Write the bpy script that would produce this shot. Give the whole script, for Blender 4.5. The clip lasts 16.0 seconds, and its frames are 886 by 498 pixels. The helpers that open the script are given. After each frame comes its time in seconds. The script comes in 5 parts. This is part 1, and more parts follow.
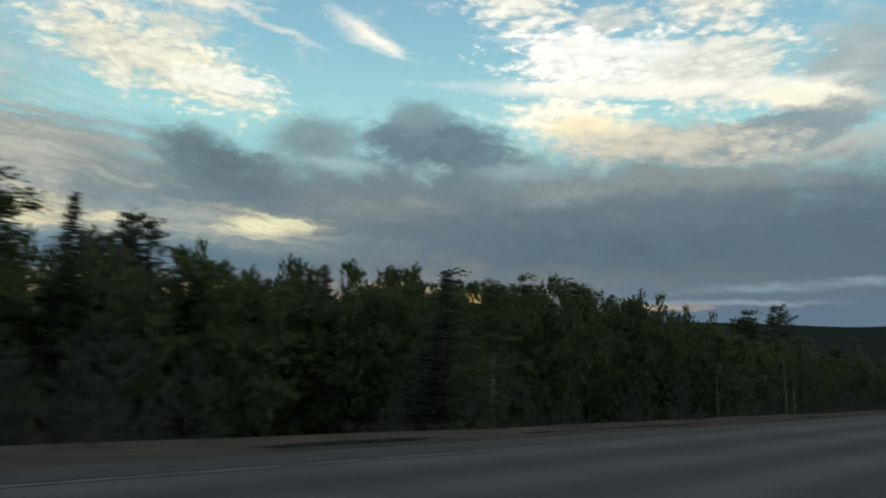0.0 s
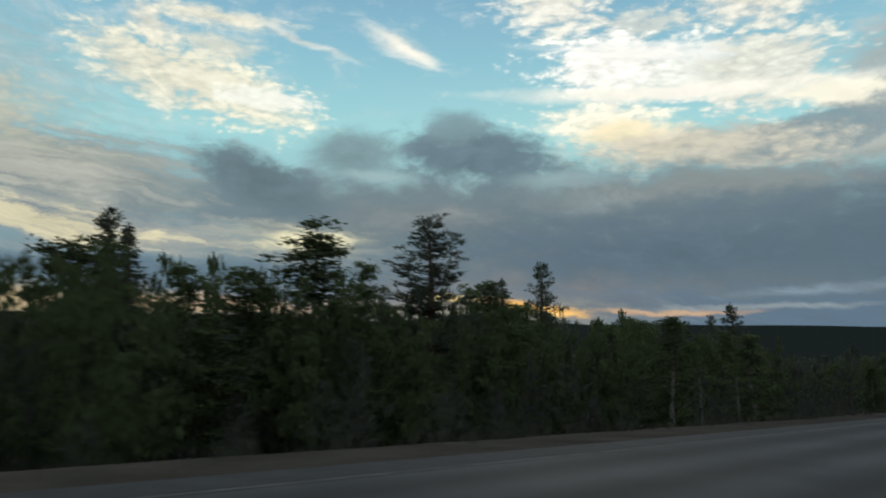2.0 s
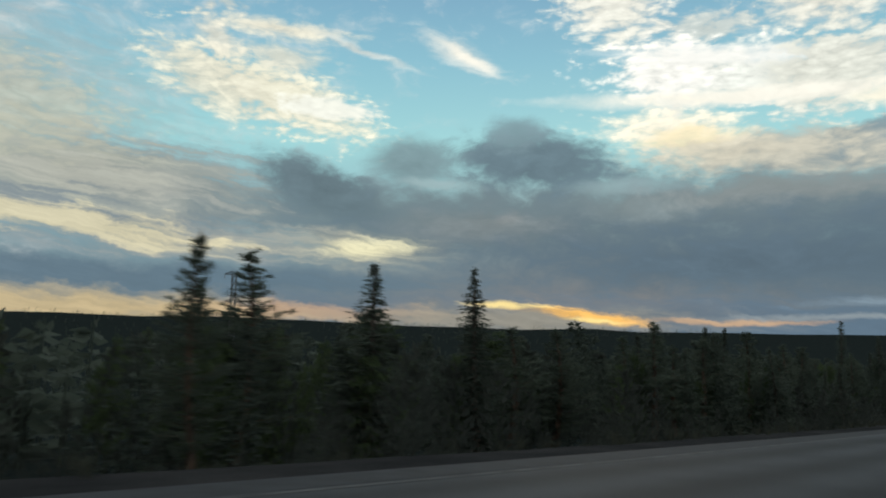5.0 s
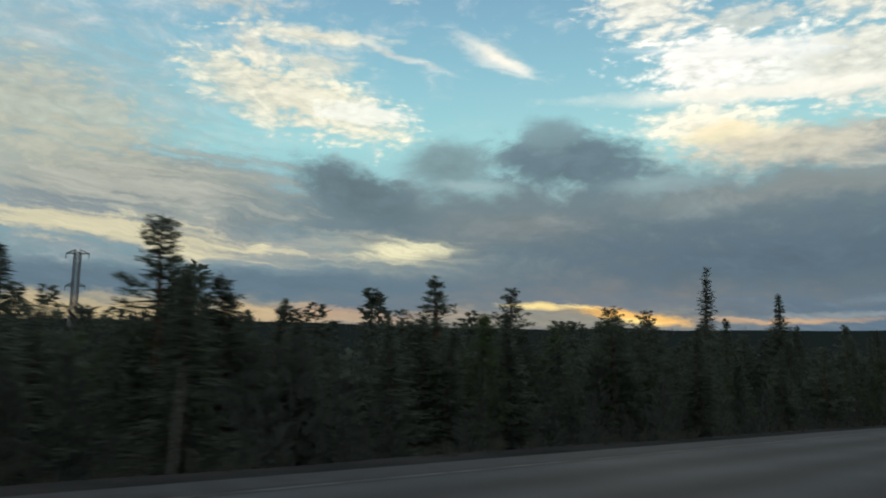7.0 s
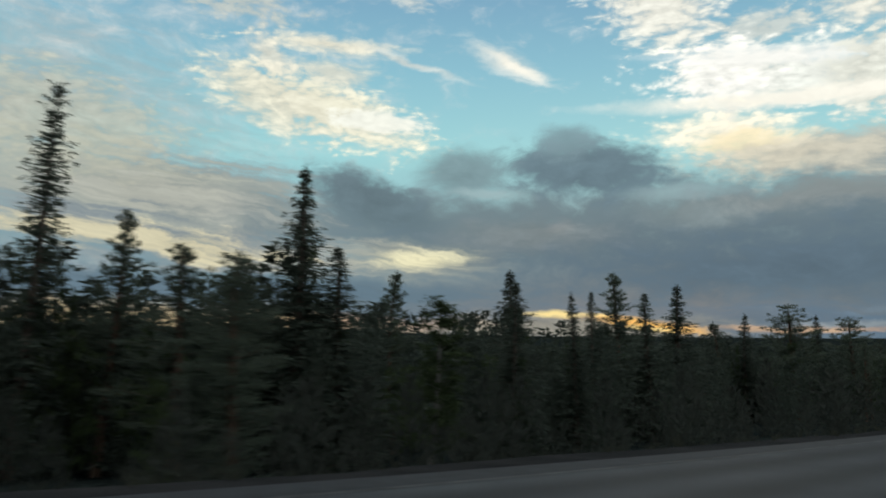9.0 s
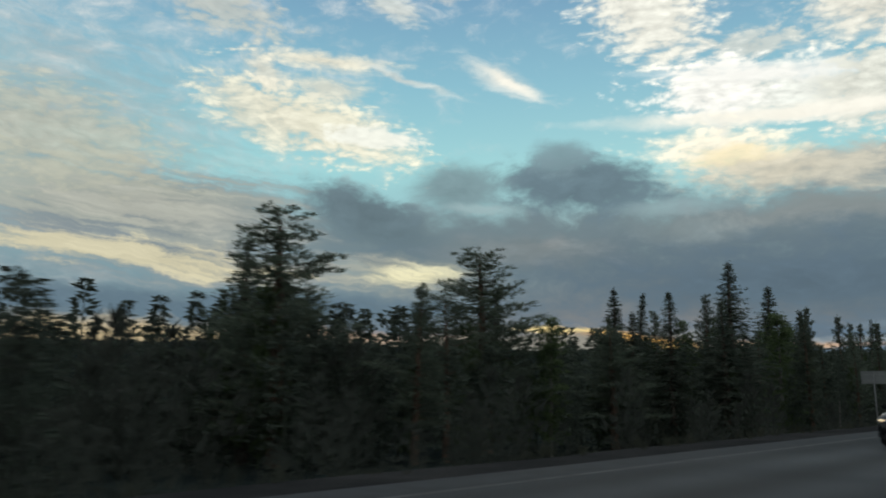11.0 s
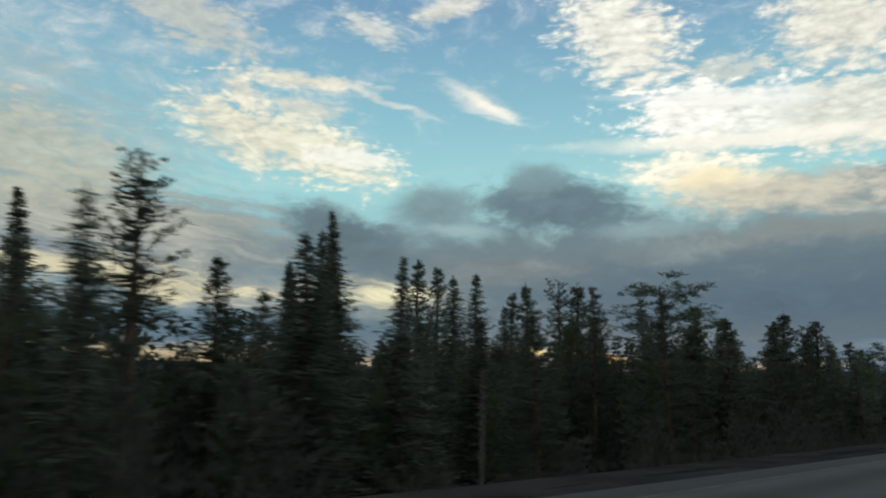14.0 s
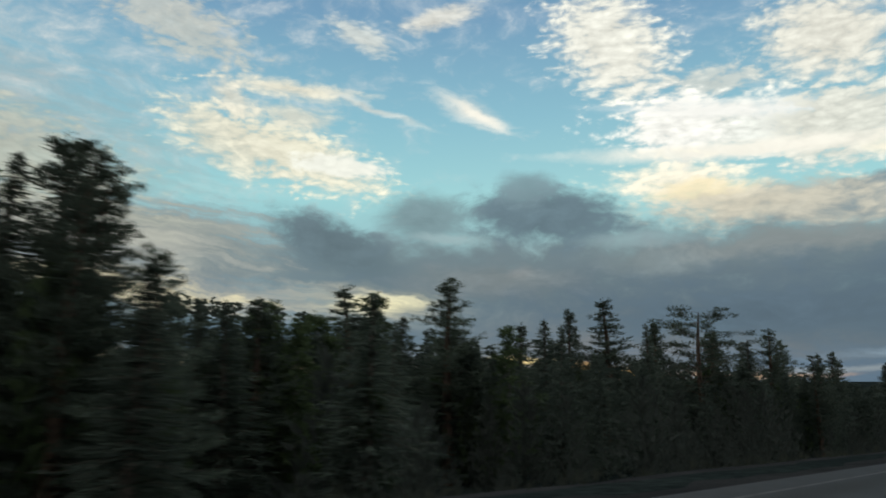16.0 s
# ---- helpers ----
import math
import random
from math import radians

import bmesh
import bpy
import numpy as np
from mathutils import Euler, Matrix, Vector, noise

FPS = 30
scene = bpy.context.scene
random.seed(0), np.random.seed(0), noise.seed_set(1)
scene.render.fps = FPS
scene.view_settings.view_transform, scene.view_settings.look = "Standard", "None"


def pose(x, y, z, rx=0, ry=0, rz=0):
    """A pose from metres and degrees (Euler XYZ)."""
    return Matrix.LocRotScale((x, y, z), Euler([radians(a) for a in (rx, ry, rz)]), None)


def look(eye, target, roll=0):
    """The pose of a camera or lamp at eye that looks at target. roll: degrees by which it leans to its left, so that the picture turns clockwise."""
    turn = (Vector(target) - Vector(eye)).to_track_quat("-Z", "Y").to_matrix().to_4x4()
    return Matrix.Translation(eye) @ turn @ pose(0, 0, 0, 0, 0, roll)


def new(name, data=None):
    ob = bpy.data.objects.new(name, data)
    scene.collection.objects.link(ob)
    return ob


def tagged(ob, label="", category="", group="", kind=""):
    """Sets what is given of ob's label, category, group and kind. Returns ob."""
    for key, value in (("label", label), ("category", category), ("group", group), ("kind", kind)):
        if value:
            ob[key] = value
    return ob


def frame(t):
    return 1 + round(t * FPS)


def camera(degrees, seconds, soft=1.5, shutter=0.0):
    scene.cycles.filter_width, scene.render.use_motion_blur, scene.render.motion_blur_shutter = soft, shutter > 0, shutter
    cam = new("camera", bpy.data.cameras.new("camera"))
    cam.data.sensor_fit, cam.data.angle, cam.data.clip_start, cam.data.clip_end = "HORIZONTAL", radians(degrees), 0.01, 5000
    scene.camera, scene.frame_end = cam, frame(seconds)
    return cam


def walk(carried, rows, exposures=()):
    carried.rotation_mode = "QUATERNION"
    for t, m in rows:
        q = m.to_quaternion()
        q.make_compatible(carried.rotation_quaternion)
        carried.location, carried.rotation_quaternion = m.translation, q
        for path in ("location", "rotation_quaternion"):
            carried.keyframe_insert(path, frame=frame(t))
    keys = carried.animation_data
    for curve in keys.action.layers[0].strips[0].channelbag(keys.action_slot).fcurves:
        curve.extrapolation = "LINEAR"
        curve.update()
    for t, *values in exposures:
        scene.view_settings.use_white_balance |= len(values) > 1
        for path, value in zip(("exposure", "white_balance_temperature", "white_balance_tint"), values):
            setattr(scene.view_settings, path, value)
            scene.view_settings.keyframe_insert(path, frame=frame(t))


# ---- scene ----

# ---------------------------------------------------------------- the road's line and the drive along it
SPEED = 30.0
TURN_S = [SPEED * t for t in (-8, 0, 1, 2, 3, 4, 5, 6, 7, 8, 9, 11.5, 13, 16, 24)]
TURN_A = [46, 44, 42.3, 40.3, 38.9, 37.4, 35.9, 34.5, 33.4, 33.2, 33.2, 33.4, 33.8, 33.8, 33.8]
GRADE_S = [SPEED * t for t in (-8, 0, 9, 11.5, 16)]
GRADE = [-0.02, -0.035, -0.035, 0.0, 0.0]
STEPS = np.arange(-3000.0, 3600.0, 1.0)
_az = np.radians(np.interp(STEPS, TURN_S, TURN_A))
_gr = np.where((STEPS < -150) | (STEPS > 700), 0.0, np.interp(STEPS, GRADE_S, GRADE))
LINE = np.stack([np.cumsum(np.sin(_az)), np.cumsum(np.cos(_az)), np.cumsum(_gr)], 1)
LINE -= LINE[3000]


def road(s, n, dz=0.0):
    """World place of a point s metres along the driven line and n metres to its left, dz above the road."""
    a = np.radians(np.interp(s, TURN_S, TURN_A))
    p = [np.interp(s, STEPS, LINE[:, i]) for i in range(3)]
    return Vector((p[0] - n * math.cos(a), p[1] + n * math.sin(a), p[2] + dz))


def heading(s):
    """The road's direction at s, as a turn about z in degrees (0: along +y)."""
    return -float(np.interp(s, TURN_S, TURN_A))


EYE = 1.38
cam = camera(61.0, 16.0, soft=1.9, shutter=0.22)
ROWS = [
    (0.0, 0.00, 7.20, -1.40),
    (0.5, 0.57, 7.28, -0.89),
    (1.0, 1.58, 7.47, -0.52),
    (1.5, 2.37, 7.75, -0.11),
    (2.0, 3.20, 7.92, -0.27),
    (2.5, 4.00, 8.07, -0.34),
    (3.0, 4.76, 8.20, -0.57),
    (3.5, 5.50, 8.19, -0.84),
    (4.0, 6.24, 8.36, -0.89),
    (6.5, 9.88, 8.48, -0.72),
    (7.0, 10.61, 8.59, -0.39),
    (7.5, 11.05, 8.57, -0.56),
    (8.0, 11.38, 8.58, -0.96),
    (8.5, 11.54, 8.87, -1.06),
    (9.0, 11.74, 9.17, -0.59),
    (11.5, 11.17, 10.63, -0.61),
    (12.0, 10.90, 10.91, -0.81),
    (12.5, 10.58, 11.23, -0.96),
    (13.0, 10.29, 11.49, -0.65),
    (13.5, 9.89, 11.70, -0.54),
    (14.0, 9.54, 11.94, -0.51),
    (14.5, 9.12, 12.09, -1.00),
    (15.0, 8.89, 12.23, -0.99),
    (15.5, 8.80, 12.47, -0.80),
    (16.0, 8.71, 12.61, -0.56),
]
rows = []
for t, yaw, pitch, roll in ROWS:
    p = road(SPEED * t, 0, EYE)
    rows.append((t, pose(p.x, p.y, p.z, 90 + pitch, roll, yaw)))
walk(cam, rows, exposures=[(0.0, 0.0), (4.0, 0.0), (9.0, -0.02), (16.0, -0.05)])

# ---------------------------------------------------------------- evening sky with clouds
world = bpy.data.worlds.new("evening_sky")
scene.world = world
world.use_nodes = True
WT = world.node_tree
WT.nodes.clear()


def wl(a, b):
    WT.links.new(a, b)


def wmath(op, a, b=None, c=None, clamp=False):
    n = WT.nodes.new("ShaderNodeMath")
    n.operation, n.use_clamp = op, clamp
    for i, v in enumerate((a, b, c)):
        if v is None:
            continue
        if isinstance(v, (int, float)):
            n.inputs[i].default_value = v
        else:
            wl(v, n.inputs[i])
    return n.outputs[0]


def wvec(op, a, b):
    n = WT.nodes.new("ShaderNodeVectorMath")
    n.operation = op
    for i, v in enumerate((a, b)):
        if isinstance(v, tuple):
            n.inputs[i].default_value = v
        else:
            wl(v, n.inputs[i])
    return n.outputs[0]


def wnoise(vec, scale, detail=5.0, rough=0.55, distort=0.0):
    n = WT.nodes.new("ShaderNodeTexNoise")
    n.inputs["Scale"].default_value = scale
    n.inputs["Detail"].default_value = detail
    n.inputs["Roughness"].default_value = rough
    n.inputs["Distortion"].default_value = distort
    wl(vec, n.inputs["Vector"])
    return n


def lin(r, g, b):
    """A colour given in display values 0 to 255."""
    return tuple((v / 255 / 12.92) if v < 10 else ((v / 255 + 0.055) / 1.055) ** 2.4 for v in (r, g, b)) + (1.0,)


coord = WT.nodes.new("ShaderNodeTexCoord").outputs["Generated"]
sep = WT.nodes.new("ShaderNodeSeparateXYZ")
wl(coord, sep.inputs[0])
azim = wmath("MULTIPLY", wmath("ARCTAN2", sep.outputs[0], sep.outputs[1]), 57.2958)
elev = wmath("MULTIPLY", wmath("ARCSINE", sep.outputs[2]), 57.2958)
comb = WT.nodes.new("ShaderNodeCombineXYZ")
wl(azim, comb.inputs[0])
wl(elev, comb.inputs[1])
POS = comb.outputs[0]                                   # azimuth and elevation in degrees
flat = wvec("MULTIPLY", POS, (0.05, 0.12, 1.0))          # clouds are wider than high
fine = wvec("MULTIPLY", POS, (0.22, 0.42, 1.0))
warp1 = wvec("SUBTRACT", wnoise(flat, 2.2, 3.0).outputs["Color"], (0.5, 0.5, 0.5))
warp2 = wvec("SUBTRACT", wnoise(fine, 1.6, 6.0, 0.6).outputs["Color"], (0.5, 0.5, 0.5))
WARPED = wvec("ADD", wvec("ADD", POS, wvec("MULTIPLY", warp1, (3.6, 1.8, 0.0))), wvec("MULTIPLY", warp2, (3.6, 2.2, 0.0)))
PUFF = wnoise(wvec("ADD", fine, wvec("MULTIPLY", warp1, (1.2, 1.2, 0))), 1.5, 8.0, 0.62).outputs["Fac"]
cells = WT.nodes.new("ShaderNodeTexVoronoi")                # rippled cells of high cloud
cells.feature = "SMOOTH_F1"
cells.inputs["Scale"].default_value = 1.0
cells.inputs["Smoothness"].default_value = 0.35
wl(wvec("ADD", wvec("MULTIPLY", POS, (1.15, 2.5, 1.0)), wvec("ADD", wvec("MULTIPLY", warp1, (3.0, 3.0, 0)), wvec("MULTIPLY", warp2, (1.5, 1.5, 0)))), cells.inputs["Vector"])
GRAIN = wnoise(wvec("ADD", wvec("MULTIPLY", POS, (0.42, 1.15, 1.0)), wvec("MULTIPLY", warp1, (1.5, 1.5, 0))), 1.0, 7.0, 0.66, 0.2).outputs["Fac"]
MOTTLE = wmath("MULTIPLY_ADD", cells.outputs["Distance"], -0.24, wmath("MULTIPLY_ADD", GRAIN, 1.05, 0.10))
leaning = WT.nodes.new("ShaderNodeMapping")
leaning.inputs["Rotation"].default_value = (0, 0, radians(7))
wl(POS, leaning.inputs["Vector"])
thin = wvec("MULTIPLY", leaning.outputs[0], (0.11, 0.95, 1.0))
STREAK = wnoise(wvec("ADD", thin, wvec("ADD", wvec("MULTIPLY", warp1, (0.6, 1.6, 0)), wvec("MULTIPLY", warp2, (0.7, 1.2, 0)))), 1.6, 6.0, 0.6).outputs["Fac"]
CALM = wvec("ADD", POS, wvec("MULTIPLY", warp2, (1.6, 1.0, 0.0)))
TEX = {"puff": PUFF, "mottle": MOTTLE, "streak": STREAK}


def wmix(fac, a, b):
    n = WT.nodes.new("ShaderNodeMix")
    n.data_type = "RGBA"
    if isinstance(fac, float):
        n.inputs[0].default_value = fac
    else:
        wl(fac, n.inputs[0])
    for i, v in ((6, a), (7, b)):
        if isinstance(v, tuple):
            n.inputs[i].default_value = v
        else:
            wl(v, n.inputs[i])
    return n.outputs[2]


# clear sky: the low evening sun's sky and its fall-off from the horizon up
SUN_AZ, SUN_EL = 4.0, 3.0
nishita = WT.nodes.new("ShaderNodeTexSky")
nishita.sky_type = "NISHITA"
nishita.sun_disc = False
nishita.sun_elevation = radians(SUN_EL)
nishita.sun_rotation = radians(SUN_AZ)
ramp = WT.nodes.new("ShaderNodeValToRGB")
ramp.color_ramp.elements[0].position = 0.0
ramp.color_ramp.elements[0].color = lin(92, 114, 130)
ramp.color_ramp.elements[1].position = 1.0
ramp.color_ramp.elements[1].color = lin(60, 90, 125)
for place, col in ((0.06, lin(104, 128, 142)), (0.11, lin(140, 176, 186)), (0.18, lin(164, 220, 224)), (0.25, lin(142, 196, 214)), (0.33, lin(120, 164, 196)), (0.40, lin(104, 146, 182)), (0.5, lin(86, 124, 158))):
    e = ramp.color_ramp.elements.new(place)
    e.color = col
wl(wmath("DIVIDE", elev, 90.0, clamp=True), ramp.inputs[0])
sky = wmix(0.06, ramp.outputs[0], wvec("MULTIPLY", nishita.outputs[0], (0.1, 0.1, 0.1)))


LIT = {}
relief = wmath("ADD", 1.0, 0.0)             # light and dark within the clouds


def cloud(az, el, w, h, turn, colour, cover=1.0, soft=0.35, rag=1.0, tex="puff", shade=0.5, calm=False):
    """One bank of cloud: its middle and half sizes in degrees, its lean, its colour, and how ragged it is."""
    global sky, relief
    m = WT.nodes.new("ShaderNodeMapping")
    m.vector_type = "TEXTURE"
    m.inputs["Location"].default_value = (az, el, 0)
    m.inputs["Rotation"].default_value = (0, 0, radians(turn))
    m.inputs["Scale"].default_value = (w, h, 1)
    wl(CALM if calm else WARPED, m.inputs["Vector"])
    r = WT.nodes.new("ShaderNodeVectorMath")
    r.operation = "LENGTH"
    wl(m.outputs[0], r.inputs[0])
    dens = wmath("MULTIPLY_ADD", TEX[tex], -2.0 * rag, r.outputs["Value"])
    mr = WT.nodes.new("ShaderNodeMapRange")
    mr.interpolation_type = "SMOOTHSTEP"
    mr.inputs["From Min"].default_value = 1.0 + soft - rag
    mr.inputs["From Max"].default_value = 1.0 - soft - rag
    mr.inputs["To Min"].default_value = 0.0
    mr.inputs["To Max"].default_value = cover
    wl(dens, mr.inputs["Value"])
    key = (tex, 0.2 if shade < 0.28 else 0.35 if shade < 0.45 else 0.55)
    if key not in LIT:
        LIT[key] = wmath("MULTIPLY_ADD", TEX[tex], 2.0 * key[1], 1.0 - key[1])
    sky = wmix(mr.outputs[0], sky, lin(*colour))
    m2 = WT.nodes.new("ShaderNodeMix")
    wl(mr.outputs[0], m2.inputs[0])
    wl(relief, m2.inputs[2])
    wl(LIT[key], m2.inputs[3])
    relief = m2.outputs[0]


# first three banks: unseen cloud overhead and behind, added to brighten trees and ground
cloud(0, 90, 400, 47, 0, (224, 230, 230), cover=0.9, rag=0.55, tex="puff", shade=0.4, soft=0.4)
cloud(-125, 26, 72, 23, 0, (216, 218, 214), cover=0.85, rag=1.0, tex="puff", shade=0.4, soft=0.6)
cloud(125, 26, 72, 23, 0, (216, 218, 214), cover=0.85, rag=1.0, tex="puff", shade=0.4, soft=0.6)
cloud(-42.3, 14.8, 10.8, 6.2, 0, (150, 160, 162), cover=0.7, rag=1.1, tex="streak", shade=0.3, soft=0.9)
cloud(-31.9, 11.4, 11.5, 3.6, 0, (140, 150, 154), cover=0.9, rag=0.7, tex="streak", shade=0.3)
cloud(-39.8, 16.7, 6.6, 2.6, -8, (196, 194, 174), cover=0.6, rag=1.7, tex="mottle", shade=0.5, soft=0.5)
cloud(-39.1, 13.4, 9.0, 2.3, -3, (188, 190, 172), cover=0.5, rag=1.8, tex="streak", shade=0.4)
cloud(-28.9, 12.0, 7.4, 2.4, -6, (168, 172, 160), cover=0.5, rag=1.6, tex="streak", shade=0.3)
cloud(-20.4, 19.2, 6.5, 1.85, -16, (238, 236, 214), cover=1.0, rag=1.35, tex="mottle", shade=0.6, soft=0.45, calm=True)
cloud(-25.8, 19.8, 4.6, 1.8, -22, (228, 226, 206), cover=0.85, rag=1.5, tex="mottle", shade=0.6, soft=0.5, calm=True)
cloud(-17.1, 18.6, 3.5, 0.8, -4, (248, 250, 238), cover=0.9, rag=0.9, tex="mottle", shade=0.2, calm=True)
cloud(-30.0, 27.4, 4.9, 1.9, -16, (205, 205, 192), cover=0.7, rag=1.6, tex="mottle", shade=0.3, soft=0.5)
cloud(-21.1, 24.0, 4.4, 0.55, -2, (238, 234, 214), cover=0.95, rag=1.2, tex="mottle", shade=0.4, soft=0.7, calm=True)
cloud(-20.6, 22.0, 2.6, 0.8, -4, (222, 222, 206), cover=0.85, rag=1.3, tex="mottle", shade=0.4, soft=0.7, calm=True)
cloud(-14.5, 23.0, 3.4, 0.22, -16, (214, 220, 214), cover=0.75, rag=0.9, tex="streak", soft=0.8, calm=True)
cloud(-25.6, 22.9, 1.7, 1.0, -30, (232, 228, 210), cover=0.8, rag=1.2, tex="mottle", soft=0.6, calm=True)
cloud(-6.8, 23.0, 2.7, 0.75, -25, (226, 232, 226), cover=0.85, rag=1.1, tex="streak", shade=0.3, soft=0.8, calm=True)
cloud(-6.2, 22.8, 2.0, 0.35, -27, (255, 252, 238), cover=1.0, rag=0.6, tex="puff", shade=0.1, soft=0.8, calm=True)
cloud(-15.8, 28.1, 2.3, 0.8, -20, (222, 224, 214), cover=0.75, rag=1.4, tex="mottle", soft=0.6, calm=True)
cloud(-9.5, 29.6, 2.8, 0.7, 14, (232, 228, 214), cover=0.8, rag=1.1, tex="mottle", soft=0.6, calm=True)
cloud(4.7, 27.3, 4.8, 3.3, -36, (238, 238, 226), cover=1.0, rag=1.4, tex="mottle", shade=0.5, soft=0.45, calm=True)
cloud(20.3, 25.6, 4.2, 2.8, -10, (234, 232, 218), cover=0.95, rag=1.3, tex="mottle", shade=0.5, soft=0.5, calm=True)
cloud(12.1, 23.9, 3.2, 0.9, 0, (222, 222, 210), cover=0.7, rag=1.8, tex="mottle", shade=0.3, soft=0.6, calm=True)
cloud(14.0, 20.5, 7.7, 2.0, -4, (246, 248, 238), cover=0.95, rag=1.35, tex="mottle", shade=0.5, soft=0.5, calm=True)
cloud(9.5, 21.2, 3.4, 2.1, 0, (252, 252, 244), cover=0.97, rag=1.2, tex="mottle", shade=0.5, soft=0.45, calm=True)
cloud(13.0, 21.9, 6.5, 0.55, -6, (255, 255, 248), cover=0.9, rag=0.9, tex="streak", shade=0.2, soft=0.8, calm=True)
cloud(20.8, 20.0, 4.4, 2.6, 10, (226, 228, 216), cover=0.95, rag=1.2, tex="mottle", shade=0.5)
cloud(29.5, 18.9, 4.1, 2.9, 30, (170, 182, 182), cover=0.9, rag=0.8, tex="puff", shade=0.3)
cloud(26.3, 17.4, 4.3, 1.0, -12, (255, 250, 228), cover=0.95, rag=0.6, tex="puff", shade=0.2, calm=True)
cloud(14.6, 18.9, 11.2, 0.5, -2, (255, 252, 238), cover=0.95, rag=0.4, tex="puff", shade=0.1, soft=0.7, calm=True)
cloud(9.5, 18.1, 1.0, 0.5, 40, (248, 246, 236), cover=0.8, rag=0.6, tex="puff", soft=0.6, calm=True)
cloud(21.0, 14.8, 10.7, 1.6, -3, (186, 190, 182), cover=0.9, rag=0.8, tex="puff", shade=0.3)
cloud(24.4, 15.6, 7.3, 1.3, 6, (132, 152, 160), cover=0.85, rag=0.9, tex="puff", shade=0.3)
cloud(9.6, 17.0, 4.4, 1.3, -4, (255, 250, 228), cover=1.0, rag=1.5, tex="mottle", shade=0.4, soft=0.7)
cloud(11.0, 16.3, 3.3, 0.7, 0, (255, 236, 186), cover=0.6, rag=1.0, tex="puff", shade=0.15, soft=0.6)
cloud(13.4, 15.4, 3.4, 0.6, -3, (200, 198, 184), cover=0.6, rag=1.0, tex="mottle", shade=0.2, soft=0.6)
cloud(15.6, 15.0, 7.4, 1.2, 0, (216, 210, 190), cover=0.8, rag=1.4, tex="mottle", shade=0.4, soft=0.7)
cloud(11.2, 11.3, 25.3, 2.4, 0, (118, 134, 140), cover=0.95, rag=0.9, tex="puff", shade=0.25, soft=0.6)
cloud(-8.2, 10.4, 15.9, 2.6, -2, (116, 134, 140), cover=0.9, rag=0.6, tex="puff", shade=0.25, soft=0.4)
cloud(-0.8, 15.0, 5.9, 2.1, -4, (108, 130, 140), cover=1.0, rag=0.9, tex="puff", shade=0.3, soft=0.4, calm=True)
cloud(-2.2, 17.2, 2.2, 1.2, 0, (128, 152, 160), cover=0.85, rag=0.8, tex="puff", shade=0.3, soft=0.5, calm=True)
cloud(-10.4, 14.9, 3.4, 1.7, 0, (126, 150, 156), cover=0.9, rag=0.7, tex="puff", shade=0.3, soft=0.5, calm=True)
cloud(-17.1, 12.5, 5.2, 1.8, -20, (106, 126, 134), cover=1.0, rag=0.85, tex="puff", shade=0.3, soft=0.4, calm=True)
cloud(-8.4, 13.3, 2.6, 0.4, -6, (172, 196, 198), cover=0.5, rag=0.9, tex="puff", soft=0.6, calm=True)
cloud(6.1, 13.0, 3.5, 0.5, 0, (160, 186, 190), cover=0.5, rag=0.9, tex="puff", soft=0.6, calm=True)
cloud(14.1, 7.4, 26.1, 3.4, 0, (94, 113, 126), cover=1.0, rag=0.8, tex="puff", shade=0.4, soft=0.85)
cloud(36.1, 7.2, 13.7, 3.8, 0, (92, 111, 124), cover=1.0, rag=0.4, tex="streak", shade=0.2, soft=0.8)
cloud(-3.1, 10.8, 1.1, 0.5, 0, (150, 156, 158), cover=0.6, rag=0.8, tex="puff", soft=0.7, calm=True)
cloud(-24.9, 8.4, 8.6, 1.3, 0, (168, 170, 162), cover=0.7, rag=1.2, tex="streak", shade=0.3, soft=0.5)
cloud(-14.4, 8.2, 4.6, 1.1, -2, (184, 182, 162), cover=0.6, rag=1.0, tex="streak", shade=0.4, soft=0.9)
cloud(-13.7, 8.3, 3.1, 0.6, 2, (240, 234, 194), cover=0.9, rag=1.3, tex="streak", shade=0.5, soft=0.8, calm=True)
cloud(-35.1, 9.1, 10.5, 0.9, -4, (218, 210, 176), cover=0.85, rag=1.7, tex="streak", shade=0.3, soft=0.5)
cloud(-29.6, 5.6, 21.0, 0.9, 0, (100, 122, 136), cover=0.95, rag=0.6, tex="streak", shade=0.2, soft=0.5)
cloud(-1.5, 2.4, 47.9, 2.1, 0, (96, 118, 136), cover=0.95, rag=0.5, tex="streak", shade=0.2, soft=0.4)
cloud(-20.2, 3.4, 10.3, 0.55, 0, (214, 174, 138), cover=0.7, rag=0.9, tex="streak", shade=0.3, soft=0.6)
cloud(-36.0, 3.3, 14.0, 1.15, 0, (204, 184, 142), cover=0.9, rag=0.7, tex="streak", shade=0.3, soft=0.6)
cloud(-3.0, 3.1, 13.0, 1.0, 0, (158, 152, 136), cover=0.8, rag=0.8, tex="streak", shade=0.3, soft=0.7)
cloud(2.6, 3.6, 4.4, 0.36, -7, (252, 196, 110), cover=1.0, rag=1.6, tex="streak", shade=0.6, soft=0.6, calm=True)
cloud(-2.8, 4.3, 2.6, 0.24, -2, (255, 230, 158), cover=1.0, rag=1.1, tex="streak", shade=0.3, soft=0.7, calm=True)
cloud(3.4, 3.2, 1.8, 0.14, -5, (255, 226, 150), cover=0.9, rag=1.0, tex="streak", shade=0.3, soft=0.7, calm=True)
cloud(13.4, 3.1, 5.4, 0.2, 0, (214, 176, 138), cover=0.75, rag=0.9, tex="streak", shade=0.3, soft=0.6, calm=True)
